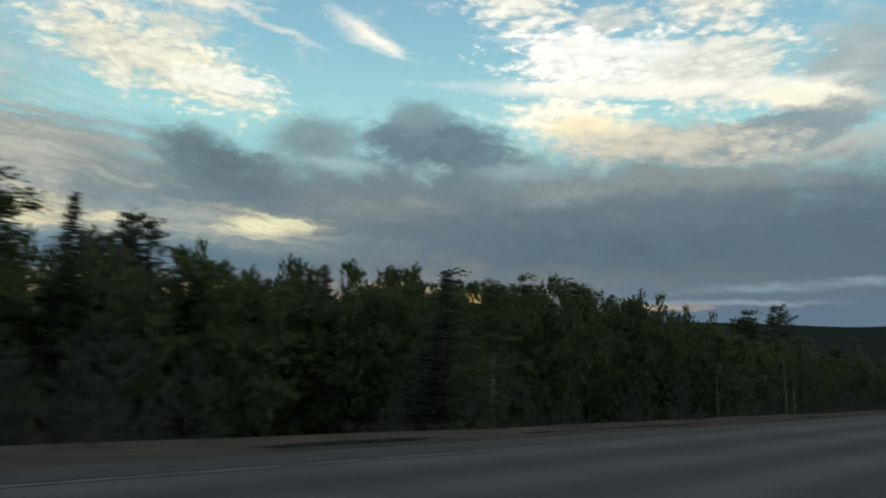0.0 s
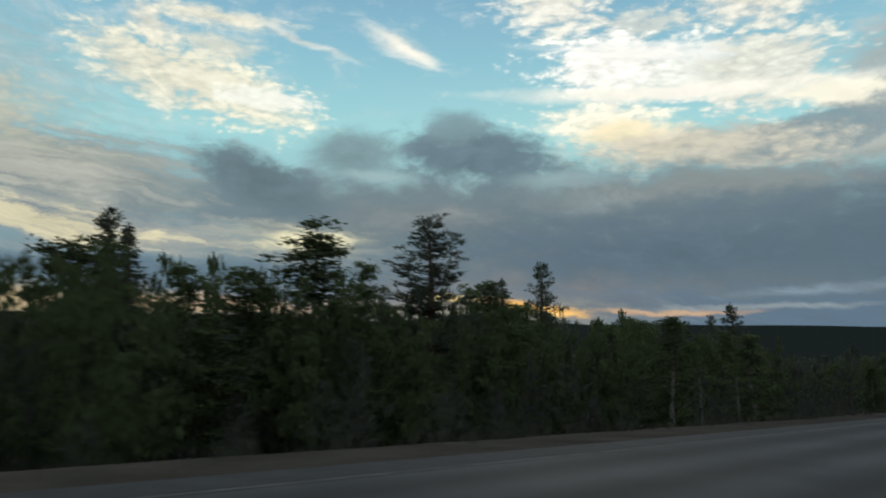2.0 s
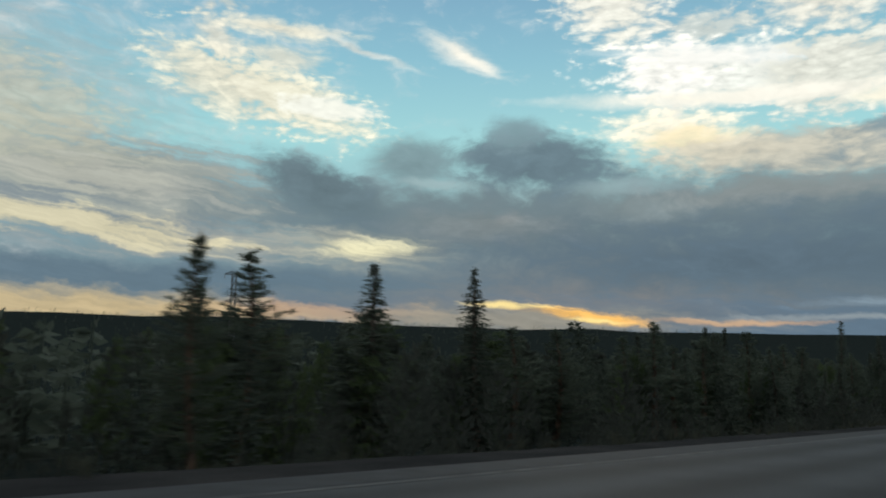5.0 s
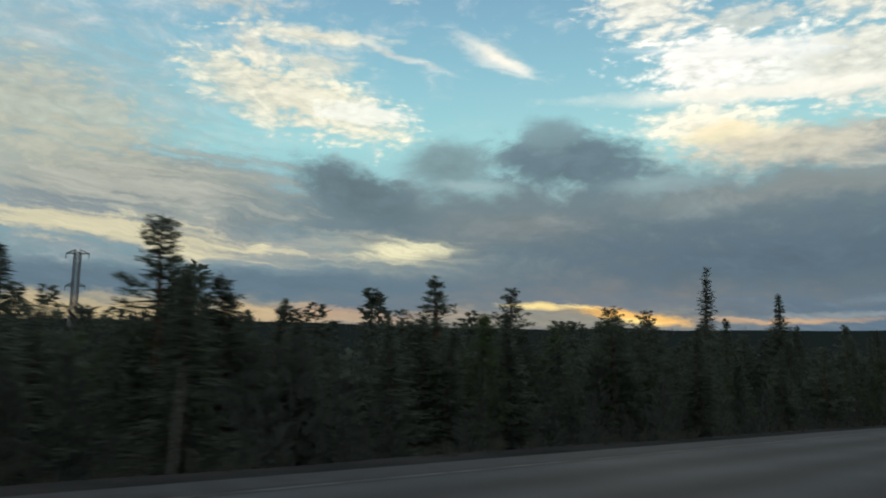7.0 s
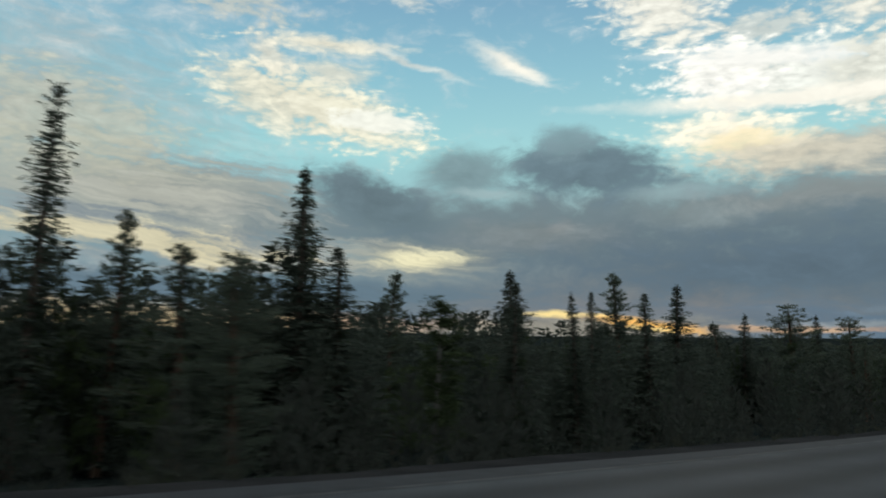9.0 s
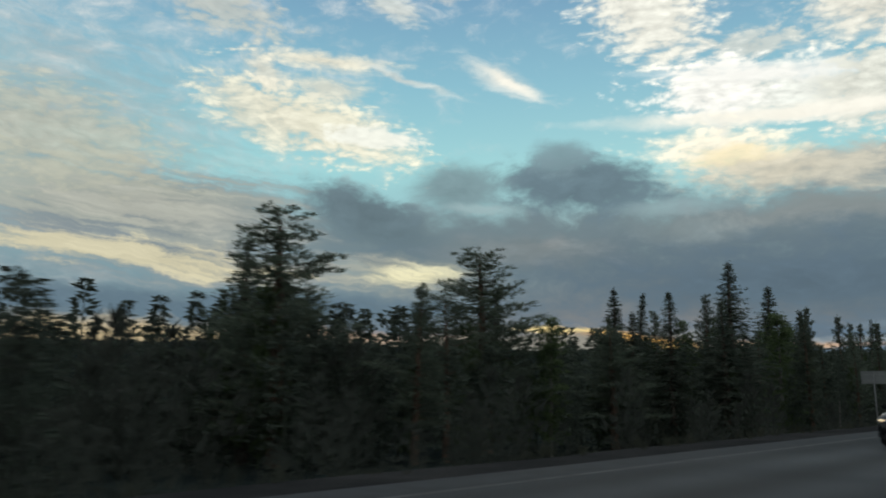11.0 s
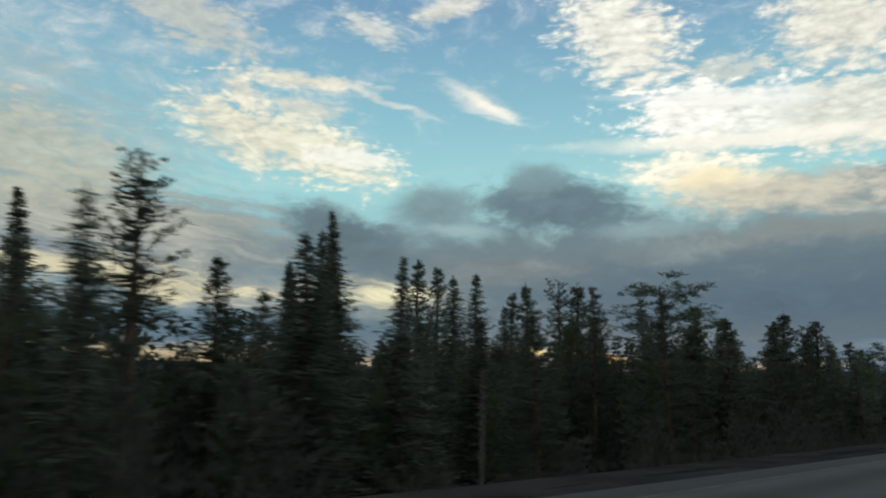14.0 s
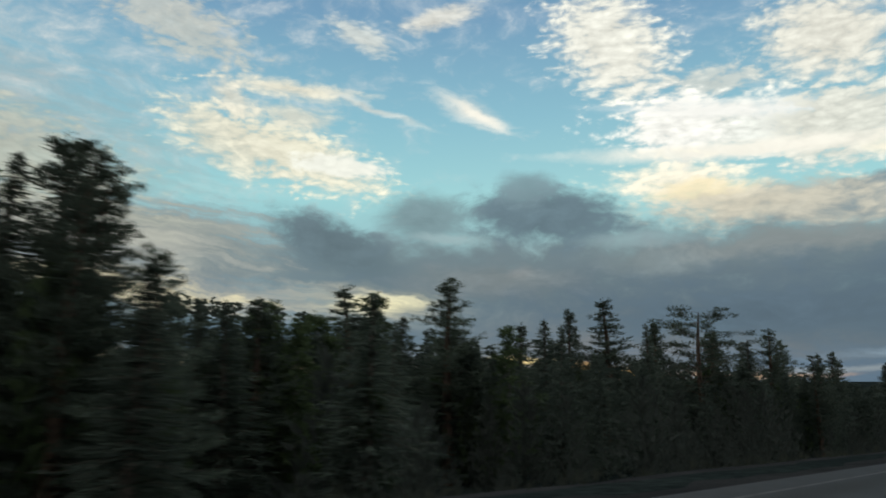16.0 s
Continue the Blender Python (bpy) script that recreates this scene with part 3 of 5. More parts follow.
def pine_reach(radius, crown_from, point):
    def reach(z):
        q = max(0.0, min(1.0, (z / 10.0 - crown_from) / (1.0 - crown_from)))
        return radius * (1.0 - q) ** point * min(1.0, 0.55 + 1.6 * q) + 0.06
    return reach


def pine_shape(seed, crown_from=0.2, radius=1.7, point=0.8, thick=1.0):
    """A Scots pine of 10 m: whorls of rising limbs in layers, needle tufts at their ends, gaps of sky between."""
    rng = random.Random(seed)
    wood, leaf = Mesh3(), Mesh3()
    b1, b2 = rnd(rng, -0.25, 0.25), rnd(rng, -0.25, 0.25)
    axis = lambda z: Vector((b1 * math.sin(z * 0.3), b2 * math.sin(z * 0.27), z))
    reach = pine_reach(radius, crown_from, point)
    wood.tube([axis(z) for z in (-0.6, 0, 1.5, 3.5, 5.5, 7.5, 9.3)], (0.17, 0.15, 0.13, 0.11, 0.085, 0.05, 0.018), 6)
    z = 10 * crown_from
    while z < 9.5:
        q = z / 10.0
        count = 4 + rng.randrange(3)
        a0 = rng.random() * 6.28
        ring = rnd(rng, 0.72, 1.12)
        for i in range(count):
            if rng.random() < 0.12:
                continue
            a = a0 + i * 6.283 / count + rnd(rng, -0.5, 0.5)
            r = reach(z) * ring * rnd(rng, 0.55, 1.15)
            out = Vector((math.cos(a), math.sin(a), 0))
            side_way = out.cross(Vector((0, 0, 1)))
            base = axis(z + rnd(rng, -0.14, 0.14))
            lift = rnd(rng, 0.05, 0.4) + 0.7 * q * q
            tip = base + out * r + Vector((0, 0, r * lift))
            wood.limb(base, tip, 0.022 * (1.15 - q), 0.006, -0.10 * r)
            steps = max(1, int(r / 0.24))
            for j in range(steps + 1):
                u = 0.28 + 0.72 * (j + 0.5) / (steps + 0.5)
                p = base + out * r * u + Vector((0, 0, r * lift * u ** 1.6))
                for k in range(2 + (u > 0.5)):
                    at = p + side_way * rnd(rng, -1, 1) * (0.06 + 0.30 * r * u * (1.2 - u)) + Vector((0, 0, rnd(rng, -0.04, 0.14)))
                    tuft_of(leaf, rng, at, (out * 0.6 + Vector((0, 0, 0.6))).normalized(), int(6.4 * thick + rng.random()), 0.20 * min(1.0, 0.42 + 1.25 * (1 - q)), 0.046, 0.8)
        z += rnd(rng, 0.34, 0.52) * (1.08 - 0.45 * q) / (0.5 + 0.5 * thick)
    inner_shade(leaf, rng, axis, reach, 10 * crown_from, 9.0, int(150 * thick))
    for k in range(16):
        tuft_of(leaf, rng, axis(8.9 + 0.06 * k), (way(rng) * (0.7 - 0.035 * k) + Vector((0, 0, 1.0))).normalized(), 2, 0.15 - 0.004 * k, 0.036, 0.3)
    return wood, leaf, reach


def old_pine_shape(seed, crown_from=0.42, radius=2.0):
    """An old Scots pine of 10 m: bare stem, crooked limbs, an open crown with a flat top."""
    rng = random.Random(seed)
    wood, leaf = Mesh3(), Mesh3()
    b1, b2 = rnd(rng, -0.4, 0.4), rnd(rng, -0.4, 0.4)
    axis = lambda z: Vector((b1 * math.sin(z * 0.3), b2 * math.sin(z * 0.27), z))
    wood.tube([axis(z) for z in (-0.6, 0, 1.5, 3.5, 5.5, 7.5, 9.3)], (0.18, 0.16, 0.14, 0.12, 0.095, 0.065, 0.02), 7)
    n = 46
    for i in range(n):
        q = (i + rng.random()) / n
        z = 10 * (crown_from + (0.96 - crown_from) * q)
        r = radius * (0.45 + 0.6 * math.sin(min(1.0, q * 1.1) * 2.6)) * rnd(rng, 0.45, 1.15)
        a = i * 2.4 + rnd(rng, -0.7, 0.7)
        out = Vector((math.cos(a), math.sin(a), 0))
        base = axis(z - rnd(rng, 0.1, 0.4) * r)
        tip = base + out * r + Vector((0, 0, r * rnd(rng, 0.05, 0.5)))
        tip.z = min(tip.z, 9.9 - 0.25 * r)
        wood.limb(base, tip, 0.034 * (1.2 - q), 0.008, -0.08 * r)
        for c in range(2 + int(r / 0.5)):
            at = base.lerp(tip, 1.0 - 0.16 * c) + Vector((rnd(rng, -0.22, 0.22), rnd(rng, -0.22, 0.22), rnd(rng, -0.08, 0.2)))
            wood.limb(base.lerp(tip, 0.85 - 0.16 * c), at, 0.008, 0.004)
            for k in range(6):
                d = way(rng, 0.6)
                tuft_of(leaf, rng, at + d * rnd(rng, 0.05, 0.26), (d + Vector((0, 0, 0.6))).normalized(), 6, 0.17, 0.042, 0.8)
    return wood, leaf, (lambda z: radius * 0.95)


def birch_shape(seed, radius=1.7, low=0.18):
    """A broad-leaved tree of 10 m: forked stem, rising limbs, loose clumps of leaves."""
    rng = random.Random(seed)
    wood, leaf = Mesh3(), Mesh3()
    b1, b2 = rnd(rng, -0.4, 0.4), rnd(rng, -0.4, 0.4)
    axis = lambda z: Vector((b1 * math.sin(z * 0.25), b2 * math.sin(z * 0.25), z))
    wood.tube([axis(z) for z in (-0.6, 0, 2, 4, 6, 8, 9.4)], (0.14, 0.12, 0.10, 0.08, 0.055, 0.03, 0.01), 6)
    reach = lambda z: radius * (0.95 * max(0.0, 1 - (z / 10 - low) / (0.95 - low)) ** 0.55 + 0.12) if z > 10 * low else radius
    n = 40
    for i in range(n):
        q = (i + rng.random()) / n
        z = 10 * (low + (0.92 - low) * q)
        r = reach(z) * (0.75 + 0.25 * math.sin(3.0 * q)) * rnd(rng, 0.4, 1.12)
        a = i * 2.4 + rnd(rng, -0.6, 0.6)
        out = Vector((math.cos(a), math.sin(a), 0))
        base = axis(max(0.8, z - 0.7 * r))
        tip = axis(z) + out * r + Vector((0, 0, rnd(rng, 0.0, 0.5)))
        wood.limb(base, tip, 0.022, 0.005, 0.04)
        for c in range(4):
            at = base.lerp(tip, 1.02 - 0.22 * c) + Vector((rnd(rng, -0.28, 0.28), rnd(rng, -0.28, 0.28), rnd(rng, -0.18, 0.28)))
            size = rnd(rng, 0.2, 0.46)
            for k in range(44):
                d = way(rng, 1.0)
                leaf.blade(at + d * size * rnd(rng, 0.1, 1.0), way(rng), way(rng), rnd(rng, 0.10, 0.17), rnd(rng, 0.07, 0.11))
    return wood, leaf, reach


TREES = {"spruce": [], "pine": [], "round_pine": [], "old_pine": [], "bare_pine": [], "birch": [], "snag": []}
for k in range(6):
    TREES["spruce"].append((spruce_shape(10 + k, 1.5 + 0.1 * (k % 3), 0.10 + 0.04 * k, 1.02 + 0.1 * (k % 3)), M_BARK, M_SPRUCE))
for k in range(6):
    TREES["pine"].append((pine_shape(30 + k, 0.10 + 0.05 * (k % 3), 1.8 + 0.1 * (k % 2), 1.05 + 0.12 * (k % 3)), M_PINEBARK, M_PINE))
for k in range(4):
    TREES["round_pine"].append((pine_shape(60 + k, 0.06 + 0.04 * k, 1.7, 0.62 + 0.06 * k, 1.15), M_PINEBARK, M_PINE))
for k in range(3):
    TREES["old_pine"].append((old_pine_shape(40 + k), M_PINEBARK, M_PINE))
for k in range(2):
    TREES["bare_pine"].append((pine_shape(45 + k, 0.5, 1.0, 0.45, 0.7), M_PINEBARK, M_PINE))
for k in range(5):
    TREES["birch"].append((birch_shape(50 + k, 1.5, 0.06 + 0.03 * k), M_BIRCHBARK, M_BIRCH))
for k in range(3):
    TREES["snag"].append((spruce_shape(70 + k, 0.85, 0.45, 0.45, 0.7, 0.75), M_BARK, M_SPRUCE))
BUILT = {kind: [(w.mesh("trunk", bm_), l.mesh("crown", lm_), reach) for (w, l, reach), bm_, lm_ in protos] for kind, protos in TREES.items()}
SLIM = {"spruce": (0.15, 0.26), "pine": (0.17, 0.30), "round_pine": (0.18, 0.34), "old_pine": (0.15, 0.32), "birch": (0.15, 0.32), "snag": (0.05, 0.13), "bare_pine": (0.07, 0.12)}
TREE_WORDS = {
    "spruce": ("spruce_tree", "dark green pointed spruce tree in the roadside forest", "spruce"),
    "pine": ("pine_tree", "dark green Scots pine with tufted open crown", "pine"),
    "round_pine": ("bushy_pine_tree", "dark green Scots pine with dense rounded crown", "pine"),
    "old_pine": ("old_pine_tree", "tall old Scots pine with bare trunk and open flat crown", "pine"),
    "bare_pine": ("slim_pine_tree", "slim tall Scots pine with bare trunk and small crown", "pine"),
    "birch": ("birch_tree", "bushy dull green broad-leaved tree with loose crown", "birch"),
    "snag": ("slender_spruce_tree", "tall thin spruce with short sparse boughs", "spruce"),
}
tree_rng = random.Random(5)
PLANTED = []


def plant(kind, s, n, top, width):
    """A tree at s, n whose top is that far above the road and whose crown is that wide."""
    name, words, cat = TREE_WORDS[kind]
    trunk, crown, reach = BUILT[kind][tree_rng.randrange(len(BUILT[kind]))]
    foot = ground_at(s, n)
    height = max(1.6, road(s, n).z + top - foot.z)
    shown = max(0.15, min(0.8, (top - 1.4 - 0.055 * n) / height))      # share of the tree that stands above the far horizon
    least, most = SLIM[kind]
    wide = width * (0.92 if kind == "spruce" else 0.83) / reach(10 * (1 - shown))
    wide = max(least * height, min(most * height, wide * reach(3.0))) / reach(3.0)
    root = new(name, None)
    root.empty_display_size = 0.3
    root.matrix_world = Matrix.LocRotScale(foot, Euler((radians(tree_rng.uniform(-2, 2)), radians(tree_rng.uniform(-2, 2)), tree_rng.random() * 6.28)), (wide, wide, height / 9.98))
    for nm, me in (("trunk", trunk), ("crown", crown)):
        ob = new(nm, me)
        ob.parent = root
    tagged(root, words, cat, group="roadside trees")
    PLANTED.append((kind, s, n, height, width))
    return root


plant("birch", 6.9, 24.0, 6.4, 2.9)
plant("spruce", 8.7, 24.0, 6.1, 1.0)
plant("pine", 10.3, 24.0, 6.0, 1.8)
plant("pine", 11.1, 23.9, 5.8, 1.6)
plant("birch", 13.3, 23.9, 5.0, 2.3)
plant("birch", 14.9, 23.9, 4.6, 1.3)
plant("birch", 16.4, 23.9, 3.9, 1.1)
plant("birch", 17.6, 23.9, 4.7, 1.3)
plant("birch", 18.0, 14.9, 4.3, 0.9)
plant("spruce", 18.7, 23.8, 5.1, 1.8)
plant("spruce", 18.8, 17.8, 4.5, 0.8)
plant("birch", 21.4, 20.0, 4.4, 2.4)
plant("birch", 23.4, 22.0, 4.8, 1.4)
plant("birch", 26.3, 23.9, 4.8, 1.4)
plant("birch", 27.9, 22.9, 5.5, 1.8)
plant("birch", 28.4, 31.3, 5.8, 1.8)
plant("birch", 29.8, 23.9, 5.9, 1.3)
plant("birch", 40.2, 28.6, 7.4, 2.2)
plant("birch", 40.9, 35.2, 8.1, 3.4)
plant("birch", 41.8, 26.9, 7.7, 2.9)
plant("birch", 43.8, 25.1, 6.4, 2.7)
plant("birch", 45.8, 17.9, 4.2, 0.9)
plant("birch", 47.5, 18.8, 4.3, 1.0)
plant("birch", 48.4, 25.8, 6.4, 1.7)
plant("birch", 49.6, 29.8, 7.2, 2.4)
plant("birch", 51.9, 26.7, 5.0, 1.8)
plant("birch", 52.2, 21.5, 5.0, 1.3)
plant("birch", 54.3, 23.7, 5.2, 1.5)
plant("birch", 56.6, 19.9, 3.9, 0.9)
plant("birch", 58.4, 30.9, 6.2, 1.5)
plant("birch", 63.6, 36.8, 7.4, 2.2)
plant("birch", 65.0, 22.8, 4.8, 1.4)
plant("birch", 74.7, 40.8, 8.6, 3.4)
plant("birch", 78.4, 35.2, 7.0, 2.0)
plant("pine", 78.4, 43.0, 10.4, 3.4)
plant("spruce", 78.8, 40.7, 9.2, 2.2)
plant("birch", 80.3, 32.1, 6.7, 2.7)
plant("birch", 80.9, 23.8, 6.3, 1.4)
plant("birch", 83.5, 29.3, 8.7, 4.6)
plant("round_pine", 88.9, 27.4, 9.8, 4.0)
plant("birch", 92.2, 15.9, 4.4, 1.1)
plant("birch", 92.8, 27.6, 7.0, 2.2)
plant("birch", 98.5, 29.8, 6.1, 1.7)
plant("birch", 100.8, 14.7, 4.1, 2.2)
plant("birch", 102.7, 30.9, 6.6, 2.5)
plant("pine", 108.5, 33.8, 10.4, 3.0)
plant("birch", 110.7, 41.5, 9.8, 2.5)
plant("spruce", 111.7, 40.0, 9.8, 2.2)
plant("birch", 111.8, 23.8, 4.6, 1.2)
plant("birch", 113.8, 36.8, 7.6, 2.6)
plant("birch", 114.0, 31.0, 6.3, 2.0)
plant("birch", 115.1, 25.0, 4.5, 1.2)
plant("birch", 120.0, 28.2, 7.1, 3.5)
plant("birch", 126.7, 26.4, 6.3, 1.7)
plant("birch", 127.5, 14.8, 3.5, 1.2)
plant("birch", 128.1, 34.8, 7.7, 2.8)
plant("birch", 131.5, 36.4, 8.1, 3.2)
plant("pine", 131.8, 27.6, 9.0, 3.0)
plant("birch", 136.0, 14.9, 3.7, 0.8)
plant("birch", 136.8, 14.9, 3.7, 0.8)
plant("pine", 140.4, 39.0, 7.9, 2.0)
plant("spruce", 140.6, 35.8, 8.1, 1.9)
plant("birch", 141.0, 16.5, 4.5, 1.2)
plant("pine", 141.4, 32.5, 6.5, 1.5)
plant("pine", 142.7, 31.4, 6.1, 2.2)
plant("birch", 146.8, 18.7, 4.5, 1.2)
plant("spruce", 153.7, 19.0, 5.2, 0.8)
plant("pine", 156.9, 37.3, 10.1, 2.6)
plant("pine", 158.6, 43.4, 8.0, 2.2)
plant("pine", 160.8, 19.3, 5.4, 0.8)
plant("spruce", 180.3, 25.4, 7.4, 1.3)
plant("pine", 164.9, 24.0, 6.0, 1.6)
plant("spruce", 168.2, 33.0, 5.4, 1.4)
plant("spruce", 171.3, 24.0, 6.2, 1.2)
plant("birch", 173.8, 26.0, 4.4, 1.8)
plant("pine", 176.5, 30.0, 4.8, 1.6)
plant("pine", 185.2, 27.0, 4.8, 1.3)
plant("birch", 188.0, 31.0, 4.6, 2.0)
plant("pine", 191.4, 28.0, 5.2, 1.7)
plant("pine", 196.0, 26.0, 5.0, 1.3)
plant("pine", 197.5, 24.0, 6.0, 1.9)
plant("pine", 200.4, 24.0, 4.6, 1.4)
plant("spruce", 202.8, 24.0, 4.5, 1.5)
plant("pine", 205.5, 24.0, 5.5, 1.6)
plant("spruce", 206.9, 24.0, 6.3, 1.2)
plant("spruce", 207.7, 24.0, 5.9, 1.4)
plant("pine", 208.9, 23.9, 6.2, 1.3)
plant("spruce", 210.4, 23.9, 6.5, 1.1)
plant("pine", 214.9, 23.9, 4.7, 1.2)
plant("spruce", 215.3, 21.9, 5.3, 1.0)
plant("round_pine", 217.7, 24.0, 3.5, 0.8)
plant("spruce", 219.3, 17.8, 4.0, 0.8)
plant("spruce", 219.9, 36.2, 6.8, 1.4)
plant("pine", 222.4, 26.3, 7.3, 2.7)
plant("round_pine", 224.2, 27.6, 5.7, 1.6)
plant("pine", 223.3, 24.2, 5.1, 1.4)
plant("spruce", 224.0, 24.0, 4.3, 0.8)
plant("spruce", 226.2, 23.0, 3.9, 0.8)
plant("spruce", 228.7, 28.0, 4.8, 0.8)
plant("spruce", 230.6, 23.0, 4.1, 0.8)
plant("spruce", 233.7, 24.0, 4.3, 0.8)
plant("spruce", 234.4, 23.0, 3.9, 0.8)
plant("birch", 236.7, 23.0, 4.9, 0.8)
plant("round_pine", 238.7, 30.6, 5.4, 1.4)
plant("pine", 239.0, 28.6, 7.1, 2.8)
plant("spruce", 239.6, 24.0, 5.0, 1.3)
plant("pine", 244.7, 27.7, 7.1, 2.6)
plant("spruce", 245.9, 17.0, 4.5, 0.8)
plant("birch", 247.3, 26.3, 5.6, 1.3)
plant("round_pine", 249.0, 23.6, 6.1, 2.1)
plant("spruce", 250.6, 24.0, 5.2, 0.8)
plant("pine", 251.8, 25.0, 5.3, 1.3)
plant("pine", 253.8, 20.0, 4.5, 0.8)
plant("pine", 254.1, 27.0, 6.1, 1.8)
plant("spruce", 257.3, 22.0, 4.9, 0.8)
plant("spruce", 258.9, 29.0, 6.0, 1.0)
plant("spruce", 260.1, 18.0, 4.2, 0.9)
plant("spruce", 261.5, 25.0, 5.1, 1.0)
plant("pine", 266.4, 35.6, 7.2, 1.7)
plant("spruce", 267.2, 24.0, 4.2, 1.0)
plant("round_pine", 268.4, 32.7, 7.0, 2.2)
plant("round_pine", 271.0, 28.0, 6.9, 2.2)
plant("pine", 273.4, 29.0, 7.0, 2.2)
plant("pine", 272.9, 19.0, 5.1, 1.4)
plant("round_pine", 278.0, 37.2, 9.2, 2.7)
plant("snag", 279.0, 31.8, 13.1, 1.6)
plant("round_pine", 279.2, 16.0, 4.5, 1.3)
plant("pine", 282.0, 31.3, 8.5, 2.1)
plant("pine", 282.1, 25.0, 6.3, 2.1)
plant("pine", 288.6, 31.9, 7.4, 1.9)
plant("spruce", 289.3, 28.6, 11.4, 2.6)
plant("birch", 289.4, 20.0, 5.0, 1.3)
plant("spruce", 290.8, 27.5, 7.6, 1.8)
plant("spruce", 294.2, 20.0, 5.8, 1.0)
plant("pine", 297.3, 31.0, 7.8, 1.7)
plant("spruce", 302.6, 23.0, 6.4, 0.9)
plant("spruce", 311.3, 34.4, 9.6, 3.0)
plant("spruce", 311.8, 28.0, 7.7, 1.1)
plant("spruce", 318.6, 27.8, 8.2, 1.8)
plant("pine", 319.0, 30.6, 10.2, 3.5)
plant("spruce", 324.5, 28.9, 9.5, 2.7)
plant("round_pine", 348.9, 29.0, 9.8, 5.7)
plant("spruce", 350.7, 34.8, 9.1, 1.9)
plant("pine", 352.5, 24.0, 6.0, 1.3)
plant("old_pine", 354.4, 24.0, 5.9, 2.3)
plant("pine", 356.4, 41.5, 9.0, 3.6)
plant("round_pine", 360.3, 26.8, 9.2, 4.4)
plant("birch", 362.1, 24.0, 5.5, 1.1)
plant("round_pine", 364.9, 22.0, 4.8, 2.0)
plant("spruce", 368.4, 23.0, 5.8, 1.0)
plant("spruce", 370.1, 23.4, 7.1, 1.2)
plant("spruce", 370.9, 21.9, 7.1, 1.4)
plant("pine", 373.3, 24.0, 6.4, 1.5)
plant("spruce", 373.9, 38.1, 8.9, 2.2)
plant("spruce", 373.9, 20.0, 6.7, 1.5)
plant("birch", 374.2, 23.0, 6.0, 1.0)
plant("spruce", 375.9, 20.5, 9.4, 2.5)
plant("round_pine", 376.1, 16.0, 5.6, 1.0)
plant("pine", 381.5, 24.9, 8.3, 1.8)
plant("birch", 381.5, 19.9, 6.8, 1.9)
plant("pine", 385.0, 24.0, 5.6, 1.6)
plant("round_pine", 388.1, 25.0, 5.1, 1.9)
plant("pine", 391.7, 25.0, 6.5, 1.8)
plant("spruce", 397.4, 27.0, 7.9, 1.3)
plant("spruce", 398.7, 27.3, 10.7, 3.0)
plant("pine", 400.8, 21.0, 6.4, 1.1)
plant("spruce", 401.9, 45.3, 12.5, 2.9)
plant("pine", 402.5, 24.0, 5.7, 1.7)
plant("birch", 406.8, 28.8, 7.8, 1.7)
plant("round_pine", 407.0, 37.4, 8.7, 2.9)
plant("spruce", 410.7, 28.9, 9.6, 2.2)
plant("spruce", 411.5, 17.0, 4.7, 1.0)
plant("pine", 411.6, 16.0, 5.0, 1.0)
plant("pine", 414.2, 29.2, 10.4, 1.8)
plant("round_pine", 414.3, 16.0, 4.5, 1.0)
plant("pine", 415.6, 26.8, 9.4, 1.9)
plant("round_pine", 415.5, 20.0, 4.6, 0.8)
plant("pine", 417.5, 27.0, 5.5, 1.1)
plant("snag", 425.9, 15.5, 5.9, 0.9)
plant("pine", 427.9, 26.6, 7.0, 2.2)
plant("birch", 428.1, 37.0, 10.3, 2.4)
plant("round_pine", 429.2, 24.0, 6.2, 1.6)
plant("bare_pine", 430.6, 23.7, 9.7, 1.2)
plant("spruce", 430.8, 35.7, 10.9, 2.3)
plant("spruce", 433.3, 18.3, 6.6, 1.5)
plant("pine", 434.9, 26.0, 7.3, 1.8)
plant("pine", 435.1, 23.0, 5.6, 1.3)
plant("spruce", 438.6, 24.4, 8.7, 1.7)
plant("spruce", 439.0, 23.7, 9.4, 1.5)
plant("spruce", 439.1, 27.0, 7.7, 1.1)
plant("spruce", 440.6, 21.7, 7.4, 1.3)
plant("pine", 441.8, 16.0, 4.9, 1.3)
plant("pine", 442.9, 23.0, 5.5, 1.1)
plant("snag", 443.7, 30.9, 10.3, 1.0)
plant("spruce", 444.0, 34.3, 9.0, 2.0)
plant("snag", 444.9, 32.0, 11.0, 1.0)
plant("spruce", 446.6, 23.0, 5.5, 1.2)
plant("spruce", 451.6, 25.0, 6.8, 1.0)
plant("spruce", 452.6, 28.4, 9.1, 1.7)
plant("pine", 453.6, 17.0, 7.1, 1.4)
plant("spruce", 454.9, 32.3, 9.8, 2.1)
plant("pine", 455.9, 36.6, 11.6, 1.8)
plant("pine", 457.4, 23.7, 8.6, 1.8)
plant("old_pine", 459.6, 20.8, 9.1, 4.4)
plant("pine", 460.0, 31.8, 9.3, 1.7)
plant("round_pine", 460.5, 27.0, 7.5, 1.7)
plant("pine", 460.5, 25.0, 7.2, 1.3)
plant("pine", 460.6, 19.4, 6.0, 1.4)
plant("pine", 461.0, 39.5, 12.2, 2.0)
plant("pine", 461.9, 32.3, 10.3, 1.5)
plant("birch", 466.0, 24.0, 6.1, 2.0)
plant("round_pine", 468.6, 23.0, 6.9, 1.2)
plant("pine", 469.9, 21.0, 7.6, 2.2)
plant("bare_pine", 470.1, 34.5, 11.8, 1.2)
plant("birch", 472.7, 24.0, 9.2, 1.8)
